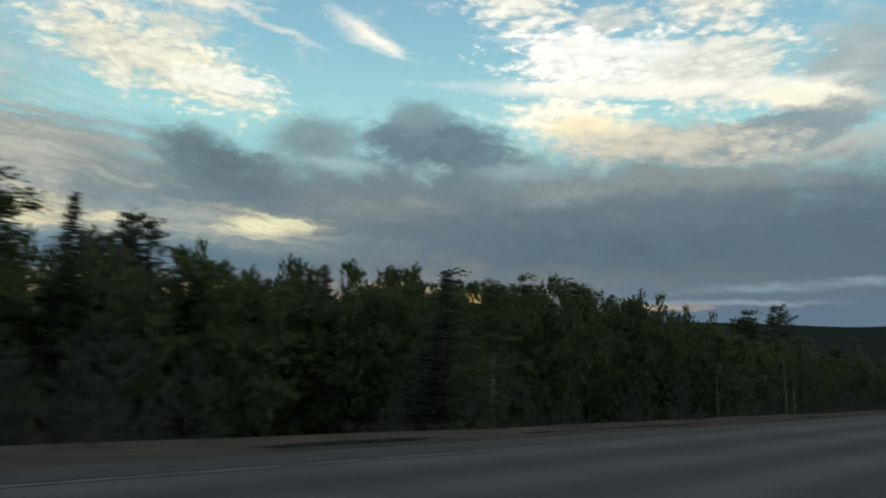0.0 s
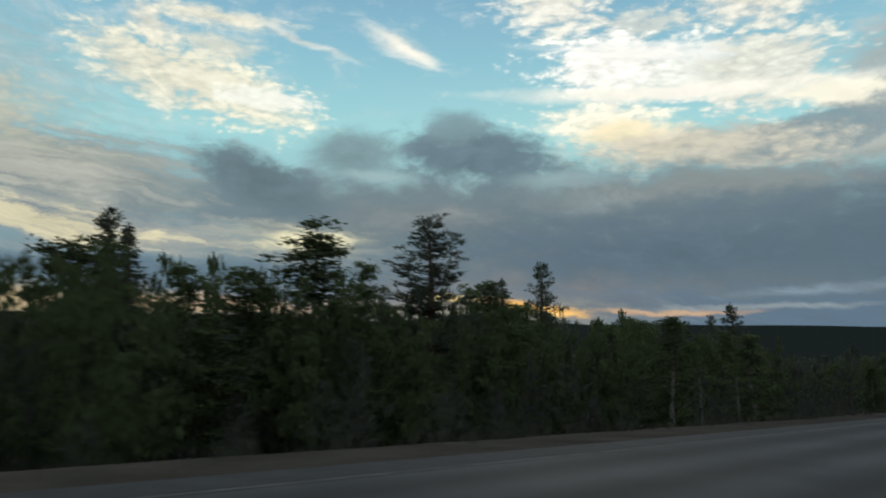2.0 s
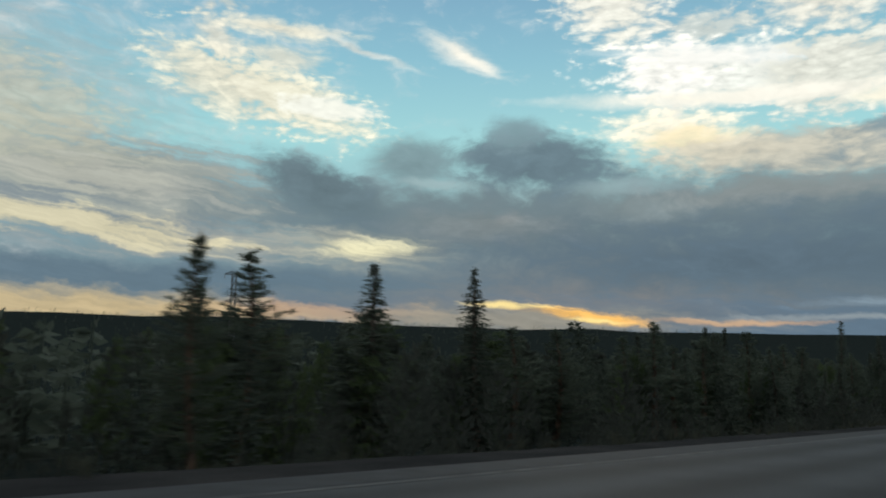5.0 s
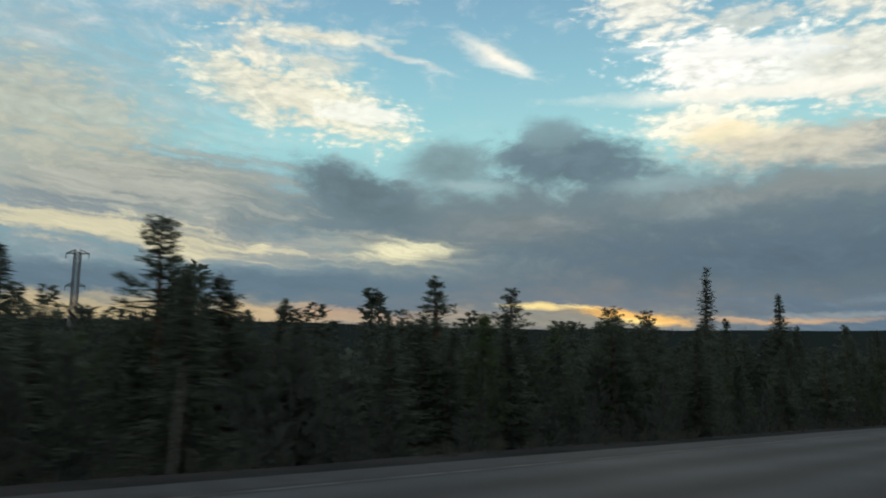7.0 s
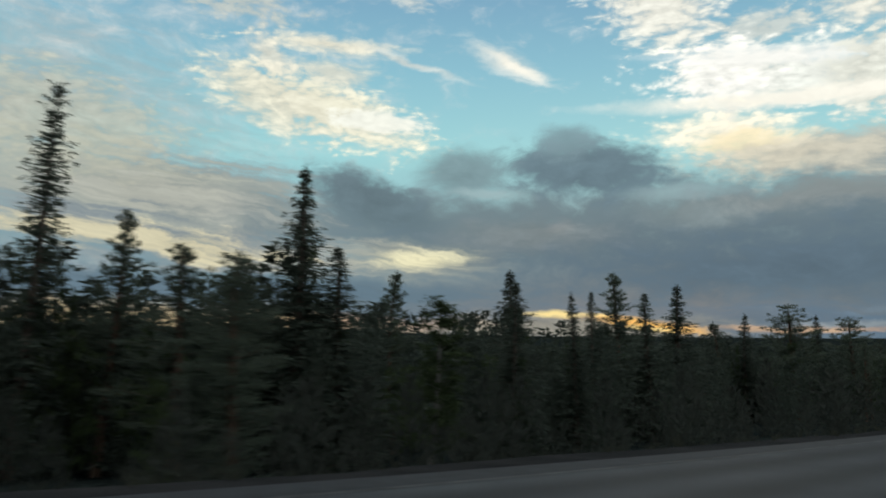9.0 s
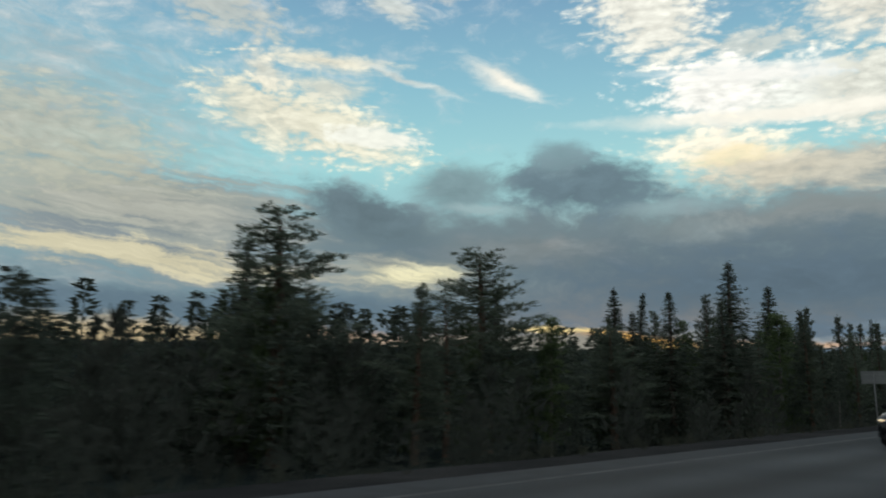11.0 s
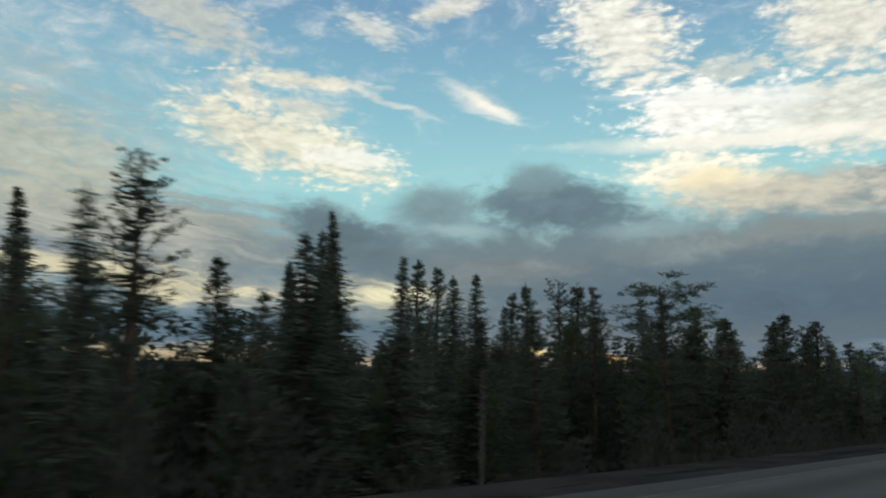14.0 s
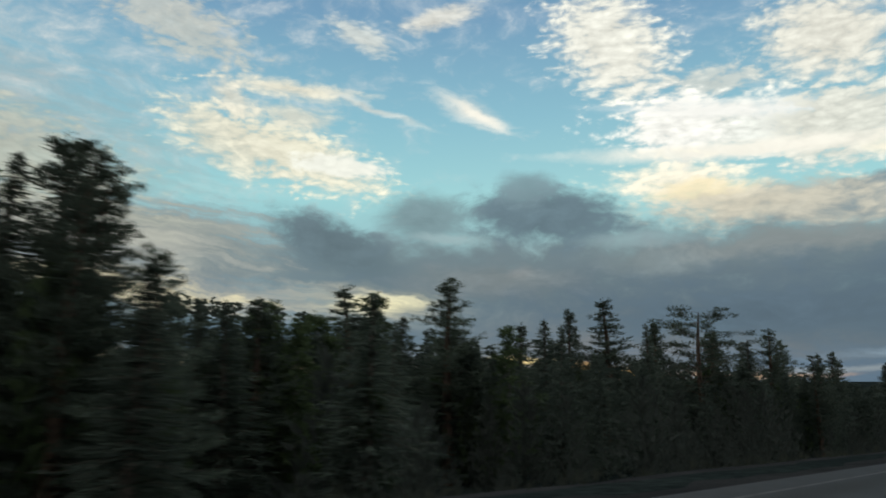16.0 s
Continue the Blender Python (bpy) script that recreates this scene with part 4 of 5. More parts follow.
plant("pine", 473.7, 23.0, 6.9, 1.5)
plant("pine", 475.5, 20.1, 7.6, 2.9)
plant("pine", 478.6, 19.0, 6.8, 1.3)
plant("pine", 479.7, 27.0, 8.4, 1.8)
plant("snag", 481.5, 33.1, 11.4, 1.6)
plant("pine", 481.9, 26.0, 8.2, 2.1)
plant("pine", 483.8, 41.6, 14.1, 5.2)
plant("pine", 484.8, 24.0, 5.8, 1.9)
plant("spruce", 487.1, 24.3, 9.1, 1.9)
plant("spruce", 487.2, 15.0, 4.6, 0.8)
plant("birch", 487.5, 28.9, 10.2, 2.3)
plant("pine", 487.9, 20.9, 9.1, 3.0)
plant("pine", 488.3, 22.7, 10.1, 4.3)
plant("round_pine", 488.7, 21.6, 8.9, 2.7)
plant("pine", 489.3, 18.3, 5.7, 1.7)
plant("spruce", 493.4, 24.0, 4.9, 0.8)
plant("spruce", 494.2, 23.0, 5.3, 1.0)
plant("spruce", 496.1, 18.0, 5.3, 1.3)
plant("pine", 496.5, 25.0, 6.0, 2.4)
plant("birch", 497.6, 26.0, 5.9, 1.8)
plant("birch", 498.1, 24.0, 5.6, 1.1)
plant("spruce", 503.1, 24.0, 5.6, 0.8)
plant("pine", 504.8, 29.7, 8.1, 3.0)
plant("birch", 500.5, 27.0, 6.2, 2.0)
plant("birch", 509.5, 33.2, 8.8, 2.4)
plant("pine", 508.9, 26.1, 8.6, 4.2)
plant("spruce", 506.6, 27.6, 6.4, 1.8)
plant("pine", 511.6, 28.0, 6.6, 2.2)
plant("birch", 509.2, 23.0, 6.1, 1.4)
plant("spruce", 515.9, 24.0, 6.5, 1.0)
plant("spruce", 520.7, 28.8, 7.8, 1.9)
plant("pine", 530.6, 30.3, 10.8, 4.6)
plant("pine", 528.0, 31.0, 9.6, 3.0)
plant("spruce", 534.1, 28.2, 8.8, 1.6)
plant("pine", 538.6, 30.0, 9.6, 3.2)
plant("pine", 524.5, 33.0, 8.4, 2.4)
plant("spruce", 541.0, 31.0, 9.9, 2.2)
plant("pine", 548.6, 29.0, 9.2, 3.4)
plant("spruce", 543.6, 24.0, 8.0, 2.1)
plant("round_pine", 552.0, 21.3, 7.2, 2.5)
plant("old_pine", 544.0, 27.8, 11.6, 5.6)
plant("pine", 559.0, 27.3, 10.7, 4.8)
plant("pine", 556.0, 29.0, 9.2, 3.4)
plant("spruce", 566.0, 29.0, 9.6, 2.4)
plant("pine", 572.0, 31.0, 10.8, 3.4)
plant("spruce", 584.0, 30.0, 10.0, 2.6)
plant("pine", 596.0, 32.0, 11.2, 3.8)
plant("spruce", 603.0, 27.0, 9.4, 2.6)
plant("pine", 622.0, 30.0, 11.4, 4.0)
plant("spruce", 640.0, 34.0, 12.6, 3.4)
plant("pine", 650.6, 46.0, 14.2, 5.0)
plant("pine", 661.0, 33.0, 12.4, 4.4)
plant("pine", 636.0, 26.0, 9.8, 3.6)
plant("birch", 574.6, 40.0, 13.4, 3.0)
plant("spruce", 610.0, 24.0, 8.3, 2.1)
plant("round_pine", 691.4, 24.0, 10.7, 4.9)


# ---------------------------------------------------------------- undergrowth and far woods
def scatter(name, protos, places, mat):
    """Many small plants joined into one mesh."""
    V, Fc, k = [], [], 0
    for which, p, turn, wide, high in places:
        pv, pf = protos[which]
        c, s_ = math.cos(turn), math.sin(turn)
        q = np.empty_like(pv)
        q[:, 0] = (pv[:, 0] * c - pv[:, 1] * s_) * wide + p.x
        q[:, 1] = (pv[:, 0] * s_ + pv[:, 1] * c) * wide + p.y
        q[:, 2] = pv[:, 2] * high + p.z
        V.append(q)
        Fc.append(pf + k)
        k += len(pv)
    V, Fc = np.concatenate(V), np.concatenate(Fc)
    me = bpy.data.meshes.new(name)
    me.vertices.add(len(V))
    me.vertices.foreach_set("co", V.astype(np.float32).ravel())
    me.loops.add(len(Fc) * 3)
    me.loops.foreach_set("vertex_index", Fc.astype(np.int32).ravel())
    me.polygons.add(len(Fc))
    me.polygons.foreach_set("loop_start", np.arange(0, len(Fc) * 3, 3, dtype=np.int32))
    me.update(calc_edges=True)
    me.materials.append(mat)
    return new(name, me)


def as_arrays(m):
    f = []
    for q in m.f:
        f.append(q[:3])
        if len(q) == 4:
            f.append((q[0], q[2], q[3]))
    return np.array([tuple(v) for v in m.v], dtype=np.float64), np.array(f, dtype=np.int64)


def sapling(seed, kind):
    """A small tree or bush 1 m high and about 1 m wide, of a few hundred tufts."""
    rng = random.Random(seed)
    m = Mesh3()
    m.limb(Vector((0, 0, -0.1)), Vector((0, 0, 0.95)), 0.02, 0.004)
    for i in range(150):
        if kind:
            z = rng.random() ** 1.3
            r = 0.5 * (1 - z) ** 0.8 * rnd(rng, 0.3, 1.1)
        else:
            z = rnd(rng, 0.05, 1.0)
            r = 0.52 * math.sin(0.35 + 2.7 * z) * rnd(rng, 0.2, 1.1)
        a = rng.random() * 6.28
        p = Vector((r * math.cos(a), r * math.sin(a), z))
        d = Vector((math.cos(a), math.sin(a), rnd(rng, 0.2, 1.8))).normalized()
        m.blade(p - d * 0.05, d, way(rng), rnd(rng, 0.09, 0.20), rnd(rng, 0.035, 0.07))
    return as_arrays(m)


def thicket(seed):
    """A loose leafy young tree 1 m high and 1 m wide, of many small clumps."""
    rng = random.Random(seed)
    m = Mesh3()
    m.limb(Vector((0, 0, -0.05)), Vector((0, 0, 0.9)), 0.012, 0.003)
    for c in range(22):
        z = rnd(rng, 0.12, 0.96)
        r = 0.46 * math.sin(0.5 + 2.45 * z) * rng.random() ** 0.5
        a = rng.random() * 6.28
        at = Vector((r * math.cos(a), r * math.sin(a), z))
        m.limb(Vector((0, 0, max(0.05, z - 0.25))), at, 0.006, 0.002)
        for k in range(19):
            d = way(rng)
            m.blade(at + Vector((d.x * 0.16, d.y * 0.16, d.z * 0.07)) * rnd(rng, 0.2, 1.0), way(rng), way(rng), rnd(rng, 0.05, 0.085), rnd(rng, 0.035, 0.06))
    return as_arrays(m)


def far_tree(seed):
    rng = random.Random(seed)
    m = Mesh3()
    for i in range(16):
        z = rng.random()
        r = 0.16 * (1.05 - z)
        a = rng.random() * 6.28
        d = Vector((math.cos(a), math.sin(a), rnd(rng, -0.5, 0.2))).normalized()
        m.spray(Vector((0, 0, z)) + d * r * 0.2, d, way(rng), 0.10 + r, 0.10)
    m.limb(Vector((0, 0, 0)), Vector((0, 0, 1.03)), 0.012, 0.004)
    return as_arrays(m)


fill_rng = random.Random(11)
SMALL = [sapling(80 + k, k % 2) for k in range(8)]
places = []
for i in range(1650):
    s = fill_rng.uniform(-30, 625)
    n = shoulder_edge(s) + 1.6 + (fill_rng.random() ** 1.8) * 46
    g = ground_at(s, n)
    limit = float(np.interp(n, [11, 14, 20, 30, 60], [-0.4, 1.0, 2.2, 2.9, 4.4])) + float(np.interp(s, [0, 190, 320, 600], [0.0, 0.2, 0.9, 1.3])) * min(1.0, n / 20)
    limit *= 1.0 + 0.55 * noise.noise(Vector((s * 0.045, n * 0.06, 4.0)))
    h = max(0.5, (road(s, n).z + limit - g.z) * (0.35 + 0.75 * fill_rng.random() ** 1.6))
    places.append((fill_rng.randrange(8), g, fill_rng.random() * 6.28, h * fill_rng.uniform(0.5, 0.9), h))
THICK = [thicket(100 + k) for k in range(4)]
brush_rng = random.Random(12)
brush = []
for kind, s, n, height, width in PLANTED:
    for k in range(2 if kind == "birch" else 1):
        s2, n2 = s + brush_rng.uniform(-0.6, 0.6) * (1.4 + width * 0.5), n + brush_rng.uniform(-0.4, 1.6)
        h = height * brush_rng.uniform(0.5, 0.8)
        brush.append((brush_rng.randrange(4), ground_at(s2, n2), brush_rng.random() * 6.28, max(1.3, min(3.4, width * brush_rng.uniform(0.8, 1.2))), h))
brushwood = scatter("brushwood", THICK, brush, M_BIRCH)
tagged(brushwood, "dense dull green young broad-leaved growth between the trees", "brushwood", kind="stuff")
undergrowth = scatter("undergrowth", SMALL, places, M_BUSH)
tagged(undergrowth, "dark thicket of saplings and bushes under the trees", "undergrowth", kind="stuff")

def young_conifer(seed, point):
    """A young conifer 1 m high, of many small tufts in rough whorls."""
    rng = random.Random(seed)
    m = Mesh3()
    m.limb(Vector((0, 0, -0.05)), Vector((0, 0, 1.0)), 0.012, 0.002)
    for i in range(430):
        z = rng.random() ** 0.9
        lim = 0.26 * (1.03 - z) ** point * (0.75 + 0.35 * math.sin(z * 60)) * (0.8 + 0.4 * noise.noise(Vector((z * 9, seed * 3.7, 0))))
        a = rng.random() * 6.28
        r = lim * rng.random() ** 0.45
        d = Vector((math.cos(a), math.sin(a), rnd(rng, -0.4, 0.5))).normalized()
        m.blade(Vector((r * math.cos(a), r * math.sin(a), z - 0.2 * r)), d, way(rng), rnd(rng, 0.03, 0.06), rnd(rng, 0.018, 0.030))
    return as_arrays(m)


YOUNG = [young_conifer(300 + k, (0.8, 0.5, 0.7)[k % 3]) for k in range(6)]
places = []
for i in range(1150):
    s = fill_rng.uniform(300, 490) if i % 7 in (1, 2) else fill_rng.uniform(488, 730) if i % 7 else fill_rng.uniform(190, 310)
    n = 20 + fill_rng.random() * 40
    g = ground_at(s, n)
    low, high = (0.035, 0.085) if s < 235 else (0.055, 0.128) if s < 310 else (0.06, 0.115) if s < 495 else (0.088, 0.145)
    h = road(s, n).z + 1.38 + n * 1.25 * (low + (high - low) * fill_rng.random() ** (1.5 if s < 495 else 2.2)) - g.z
    places.append((fill_rng.randrange(6), g, fill_rng.random() * 6.28, h * fill_rng.uniform(0.9, 1.3), h))
for kind, s, n, height, width in PLANTED:
    for k in range(0 if kind in ("birch", "old_pine", "bare_pine") else 2):
        s2, n2 = s + brush_rng.uniform(-1.5, 1.5), n + brush_rng.uniform(-0.2, 1.8)
        h = height * (brush_rng.uniform(0.34, 0.58) if s > 300 else brush_rng.uniform(0.45, 0.74))
        places.append((brush_rng.randrange(6), ground_at(s2, n2), brush_rng.random() * 6.28, h * brush_rng.uniform(0.95, 1.3), h))
young_trees = scatter("young_conifers", YOUNG, places, M_SPRUCE)
tagged(young_trees, "close-set young dark conifers behind the front trees", "young trees", kind="stuff")
places = []
for i in range(170):
    s = fill_rng.uniform(-25, 82)
    n = 20 + fill_rng.random() * 24
    g = ground_at(s, n)
    h = road(s, n).z + 1.38 + n * 1.25 * fill_rng.uniform(0.07, 0.132) - g.z
    places.append((fill_rng.randrange(4), g, fill_rng.random() * 6.28, fill_rng.uniform(2.2, 3.6), h))
for i in range(160):
    s = fill_rng.uniform(150, 300) if i % 2 else fill_rng.uniform(80, 148)
    n = 22 + fill_rng.random() * 26
    g = ground_at(s, n)
    h = road(s, n).z + 1.38 + n * 1.25 * (fill_rng.uniform(0.02, 0.055) if s > 150 else fill_rng.uniform(0.08, 0.15)) - g.z
    places.append((fill_rng.randrange(4), g, fill_rng.random() * 6.28, fill_rng.uniform(1.8, 3.0), h))
for i in range(90):
    s = fill_rng.uniform(84, 136)
    n = 23 + fill_rng.random() * 14
    g = ground_at(s, n)
    h = road(s, n).z + 1.38 + n * 1.25 * fill_rng.uniform(0.05, 0.125) - g.z
    places.append((fill_rng.randrange(4), g, fill_rng.random() * 6.28, fill_rng.uniform(1.8, 3.2), h))
for i in range(150):
    s = fill_rng.uniform(4, 54)
    n = 21 + fill_rng.random() * 8
    g = ground_at(s, n)
    low, high = (0.075, 0.125) if s < 18 else (0.10, 0.142) if s < 36 else (0.11, 0.185)
    h = road(s, n).z + 1.38 + n * 1.25 * fill_rng.uniform(low, high) - g.z
    places.append((fill_rng.randrange(4), g, fill_rng.random() * 6.28, fill_rng.uniform(2.2, 3.4), h))
copse = scatter("birch_copse", THICK, places, M_BIRCH)
tagged(copse, "dense low wood of dull green broad-leaved trees", "copse", kind="stuff")

FAR = [far_tree(90 + k) for k in range(6)]
places = []
for i in range(3300):
    s = fill_rng.uniform(-350, 1300)
    n = 46 + (fill_rng.random() ** 3.2) * 900
    g = ground_at(s, n)
    h = fill_rng.uniform(5.0, 9.0) if n > 170 else max(3.0, road(s, n).z + 1.4 + n * 1.25 * fill_rng.uniform(0.0, 0.05) - g.z)
    places.append((fill_rng.randrange(6), g, fill_rng.random() * 6.28, h * 1.3, h))
for i in range(1500):
    s, n = fill_rng.uniform(-1500, 2700), fill_rng.uniform(950, 2900)
    places.append((fill_rng.randrange(6), ground_at(s, n), fill_rng.random() * 6.28, 14.0, fill_rng.uniform(7, 12)))
far_woods = scatter("far_woods", FAR, places, M_SPRUCE)
tagged(far_woods, "distant dense dark conifer forest down to the valley", "forest", kind="stuff")

# ---------------------------------------------------------------- things beside and on the road
def part(name, bm, mat, parent, label=""):
    me = bpy.data.meshes.new(name)
    bm.to_mesh(me)
    bm.free()
    me.materials.append(mat)
    ob = new(name, me)
    ob.parent = parent
    if label:
        ob["label"] = label
    return ob


def box(bm, x0, x1, y0, y1, z0, z1, bevel=0.0):
    r = bmesh.ops.create_cube(bm, size=1.0, matrix=Matrix.Translation(((x0 + x1) / 2, (y0 + y1) / 2, (z0 + z1) / 2)) @ Matrix.Diagonal((x1 - x0, y1 - y0, z1 - z0, 1)))
    if bevel:
        edges = {e for v in r["verts"] for e in v.link_edges}
        bmesh.ops.bevel(bm, geom=list(edges), offset=bevel, segments=2, affect="EDGES")


def rod(bm, a, b, r0, r1=None, sides=8):
    a, b = Vector(a), Vector(b)
    d = b - a
    m = Matrix.Translation((a + b) / 2) @ d.to_track_quat("Z", "Y").to_matrix().to_4x4()
    bmesh.ops.create_cone(bm, cap_ends=True, segments=sides, radius1=r0, radius2=r0 if r1 is None else r1, depth=d.length, matrix=m)


def holder(name, s, n, dz=None, turn=0.0):
    ob = new(name, None)
    ob.empty_display_size = 0.3
    p = ground_at(s, n) if dz is None else road(s, n, dz)
    ob.matrix_world = pose(p.x, p.y, p.z, 0, 0, heading(s) + turn)
    return ob


def road_sign(s, n, wide, high, top, plates, label):
    """A sign seen from behind: steel post, sheet with a folded rim, rails and clamps. Its face looks up the road (+y)."""
    ob = holder("road_sign", s, n)
    lift = road(s, n).z - ob.matrix_world.translation.z
    t = top + lift
    bm = bmesh.new()
    rod(bm, (0, 0, -0.3), (0, 0, t - 0.03), 0.038, sides=12)
    part("post", bm, M_STEEL, ob)
    bm = bmesh.new()
    rod(bm, (0, 0, -0.25), (0, 0, 0.06), 0.16, 0.12, 12)
    part("footing", bm, M_POST, ob, "weathered concrete footing")
    z = t
    for h in plates:
        bm = bmesh.new()
        box(bm, -wide / 2, wide / 2, 0.05, 0.056, z - h, z, 0.002)
        for x0, x1, z0, z1 in ((-wide / 2, wide / 2, z - 0.02, z), (-wide / 2, wide / 2, z - h, z - h + 0.02), (-wide / 2, -wide / 2 + 0.02, z - h + 0.021, z - 0.021), (wide / 2 - 0.02, wide / 2, z - h + 0.021, z - 0.021)):
            box(bm, x0, x1, 0.03, 0.0495, z0, z1)
        panel = part("panel", bm, M_SIGNBACK, ob, "bare grey sheet back of the sign")
        for zz in (z - 0.28 * h, z - 0.72 * h):
            bm = bmesh.new()
            box(bm, -wide * 0.42, wide * 0.42, 0.039, 0.0485, zz - 0.018, zz + 0.018, 0.003)
            part("rail", bm, M_STEEL, panel)
            bm = bmesh.new()
            rod(bm, (0, 0, zz - 0.02), (0, 0, zz + 0.02), 0.047, sides=12)
            part("clamp", bm, M_STEEL, panel)
        z -= h + 0.012
    return tagged(ob, label, "road sign", group="road signs")


road_sign(378.3, 13.3, 1.36, 0.72, 2.5, (0.72,), "wide rectangular road sign seen from behind on steel post")
road_sign(481.8, 11.4, 0.39, 0.70, 2.52, (0.38, 0.32), "two narrow stacked road sign plates on steel post")

stem_rng = random.Random(21)


def stem(s, n, high):
    """A thin bare trunk or pole beside the shoulder."""
    ob = holder("bare_stem", s, n)
    lift = road(s, n).z - ob.matrix_world.translation.z
    m = Mesh3()
    lean = Vector((stem_rng.uniform(-0.06, 0.06), stem_rng.uniform(-0.06, 0.06), 0))
    top = high + lift
    m.tube([Vector((0, 0, -0.3)), lean * top * 0.4 + Vector((0, 0, top * 0.5)), lean * top + Vector((0, 0, top))], (0.032, 0.026, 0.015), 7)
    t = new("trunk", m.mesh("trunk", M_POST))
    t.parent = ob
    for k in range(5):
        z = top * stem_rng.uniform(0.45, 0.97)
        a = stem_rng.random() * 6.28
        base = lean * z * 0.9 + Vector((0, 0, z))
        q = Mesh3()
        q.limb(base, base + Vector((math.cos(a), math.sin(a), 0.9)) * stem_rng.uniform(0.12, 0.3), 0.009, 0.003)
        w = new("twig", q.mesh("twig", M_POST))
        w.parent = ob
    return tagged(ob, "thin bare grey dead stem standing beside the shoulder", "dead tree", group="bare stems")


stem(42.2, 14.0, 2.6)
stem(47.4, 15.1, 1.0)
stem(90.1, 14.6, 1.3)
stem(92.7, 14.5, 1.5)
stem(97.4, 14.6, 1.6)
stem(100.6, 14.9, 1.3)
stem(137.4, 12.8, 0.9)
stem(208.7, 12.2, 1.5)
stem(215.9, 11.7, 1.5)
stem(37.2, 15.7, 1.4)
stem(480.8, 12.5, 1.3)
stem(372.3, 13.4, 0.9)
stem(420.6, 13.0, 2.6)
stem(435.0, 12.8, 2.4)


def pylon(s, n, top):
    """A lattice power pylon with two pairs of arms and hanging insulators."""
    ob = holder("power_pylon", s, n, None, 50)
    high = road(s, n).z + top - ob.matrix_world.translation.z
    half = lambda z: 2.3 - (2.3 - 0.7) * min(1.0, z / (high * 0.62))
    levels = [0.0]
    while levels[-1] < high - 1.0:
        levels.append(min(high, levels[-1] + max(2.4, 2.4 * half(levels[-1]))))
    corners = ((1, 1), (1, -1), (-1, -1), (-1, 1))
    for cx, cy in corners:
        bm = bmesh.new()
        for z0, z1 in zip(levels, levels[1:]):
            rod(bm, (cx * half(z0), cy * half(z0), z0), (cx * half(z1), cy * half(z1), z1), 0.11, sides=4)
        part("leg", bm, M_LATTICE, ob)
    bm = bmesh.new()
    for z0, z1 in zip(levels, levels[1:]):
        for (ax, ay), (bx, by) in zip(corners, corners[1:] + corners[:1]):
            rod(bm, (ax * half(z0), ay * half(z0), z0), (bx * half(z1), by * half(z1), z1), 0.08, sides=4)
            rod(bm, (bx * half(z0), by * half(z0), z0), (ax * half(z1), ay * half(z1), z1), 0.08, sides=4)
            rod(bm, (ax * half(z1), ay * half(z1), z1), (bx * half(z1), by * half(z1), z1), 0.05, sides=4)
    part("bracing", bm, M_LATTICE, ob)
    for z, reach in ((high - 9.0, 2.6), (high - 0.4, 3.0)):
        for side in (-1, 1):
            bm = bmesh.new()
            for cy in (-0.5, 0.5):
                rod(bm, (side * 0.5, cy, z), (side * reach, 0, z), 0.13, sides=4)
                rod(bm, (side * 0.5, cy, z + 1.0), (side * reach, 0, z), 0.11, sides=4)
            arm = part("cross_arm", bm, M_LATTICE, ob)
            bm = bmesh.new()
            for k in range(7):
                rod(bm, (side * reach * 0.97, 0, z - 0.15 - 0.17 * k), (side * reach * 0.97, 0, z - 0.25 - 0.17 * k), 0.13, sides=8)
            rod(bm, (side * reach * 0.97, 0, z), (side * reach * 0.97, 0, z - 1.4), 0.03, sides=5)
            part("insulator", bm, M_STEEL, arm)
    return tagged(ob, "tall grey lattice steel power pylon beyond the trees", "pylon")


pylon(276.5, 206.0, 31.9)

# ---- the oncoming car
M_CARPAINT, _t, _b = material("black_car_paint", 0.22)
_b.inputs["Base Color"].default_value = (0.004, 0.005, 0.006, 1)
_b.inputs["Specular IOR Level"].default_value = 0.28
_b.inputs["Coat Weight"].default_value = 0.08
_b.inputs["Coat Roughness"].default_value = 0.08
_c, _f = noise_mix(_t, 6.0, (0.2, 0.2, 0.2), (0.34, 0.34, 0.34))
_t.links.new(_c, _b.inputs["Roughness"])
M_GLASS, _t, _b = material("dark_car_glass", 0.05)
_b.inputs["Base Color"].default_value = (0.008, 0.014, 0.015, 1)
_b.inputs["Specular IOR Level"].default_value = 0.33
_b.inputs["Specular Tint"].default_value = (0.72, 1.0, 0.98, 1)
_b.inputs["IOR"].default_value = 1.5
M_TRIM = simple("black_plastic_trim", (0.018, 0.018, 0.019), 0.6)
M_TYRE = simple("tyre_rubber", (0.016, 0.016, 0.017), 0.85)
M_RIM = simple("alloy_rim", (0.45, 0.46, 0.47), 0.35, 0.9)
M_PLATE = simple("pale_plate", (0.26, 0.27, 0.27), 0.5)
M_BARS = simple("plate_dark_bars", (0.03, 0.03, 0.03), 0.6)
M_LENS, _t, _b = material("headlight_lens", 0.1)
_b.inputs["Base Color"].default_value = (0.16, 0.17, 0.17, 1)
M_LAMP, _t, _b = material("lit_headlamp_bulb", 0.2)
_b.inputs["Base Color"].default_value = (0.6, 0.55, 0.45, 1)
_b.inputs["Emission Color"].default_value = (1.0, 0.74, 0.42, 1)
_b.inputs["Emission Strength"].default_value = 0.65
M_TAIL = simple("red_lamp", (0.25, 0.012, 0.012), 0.3)


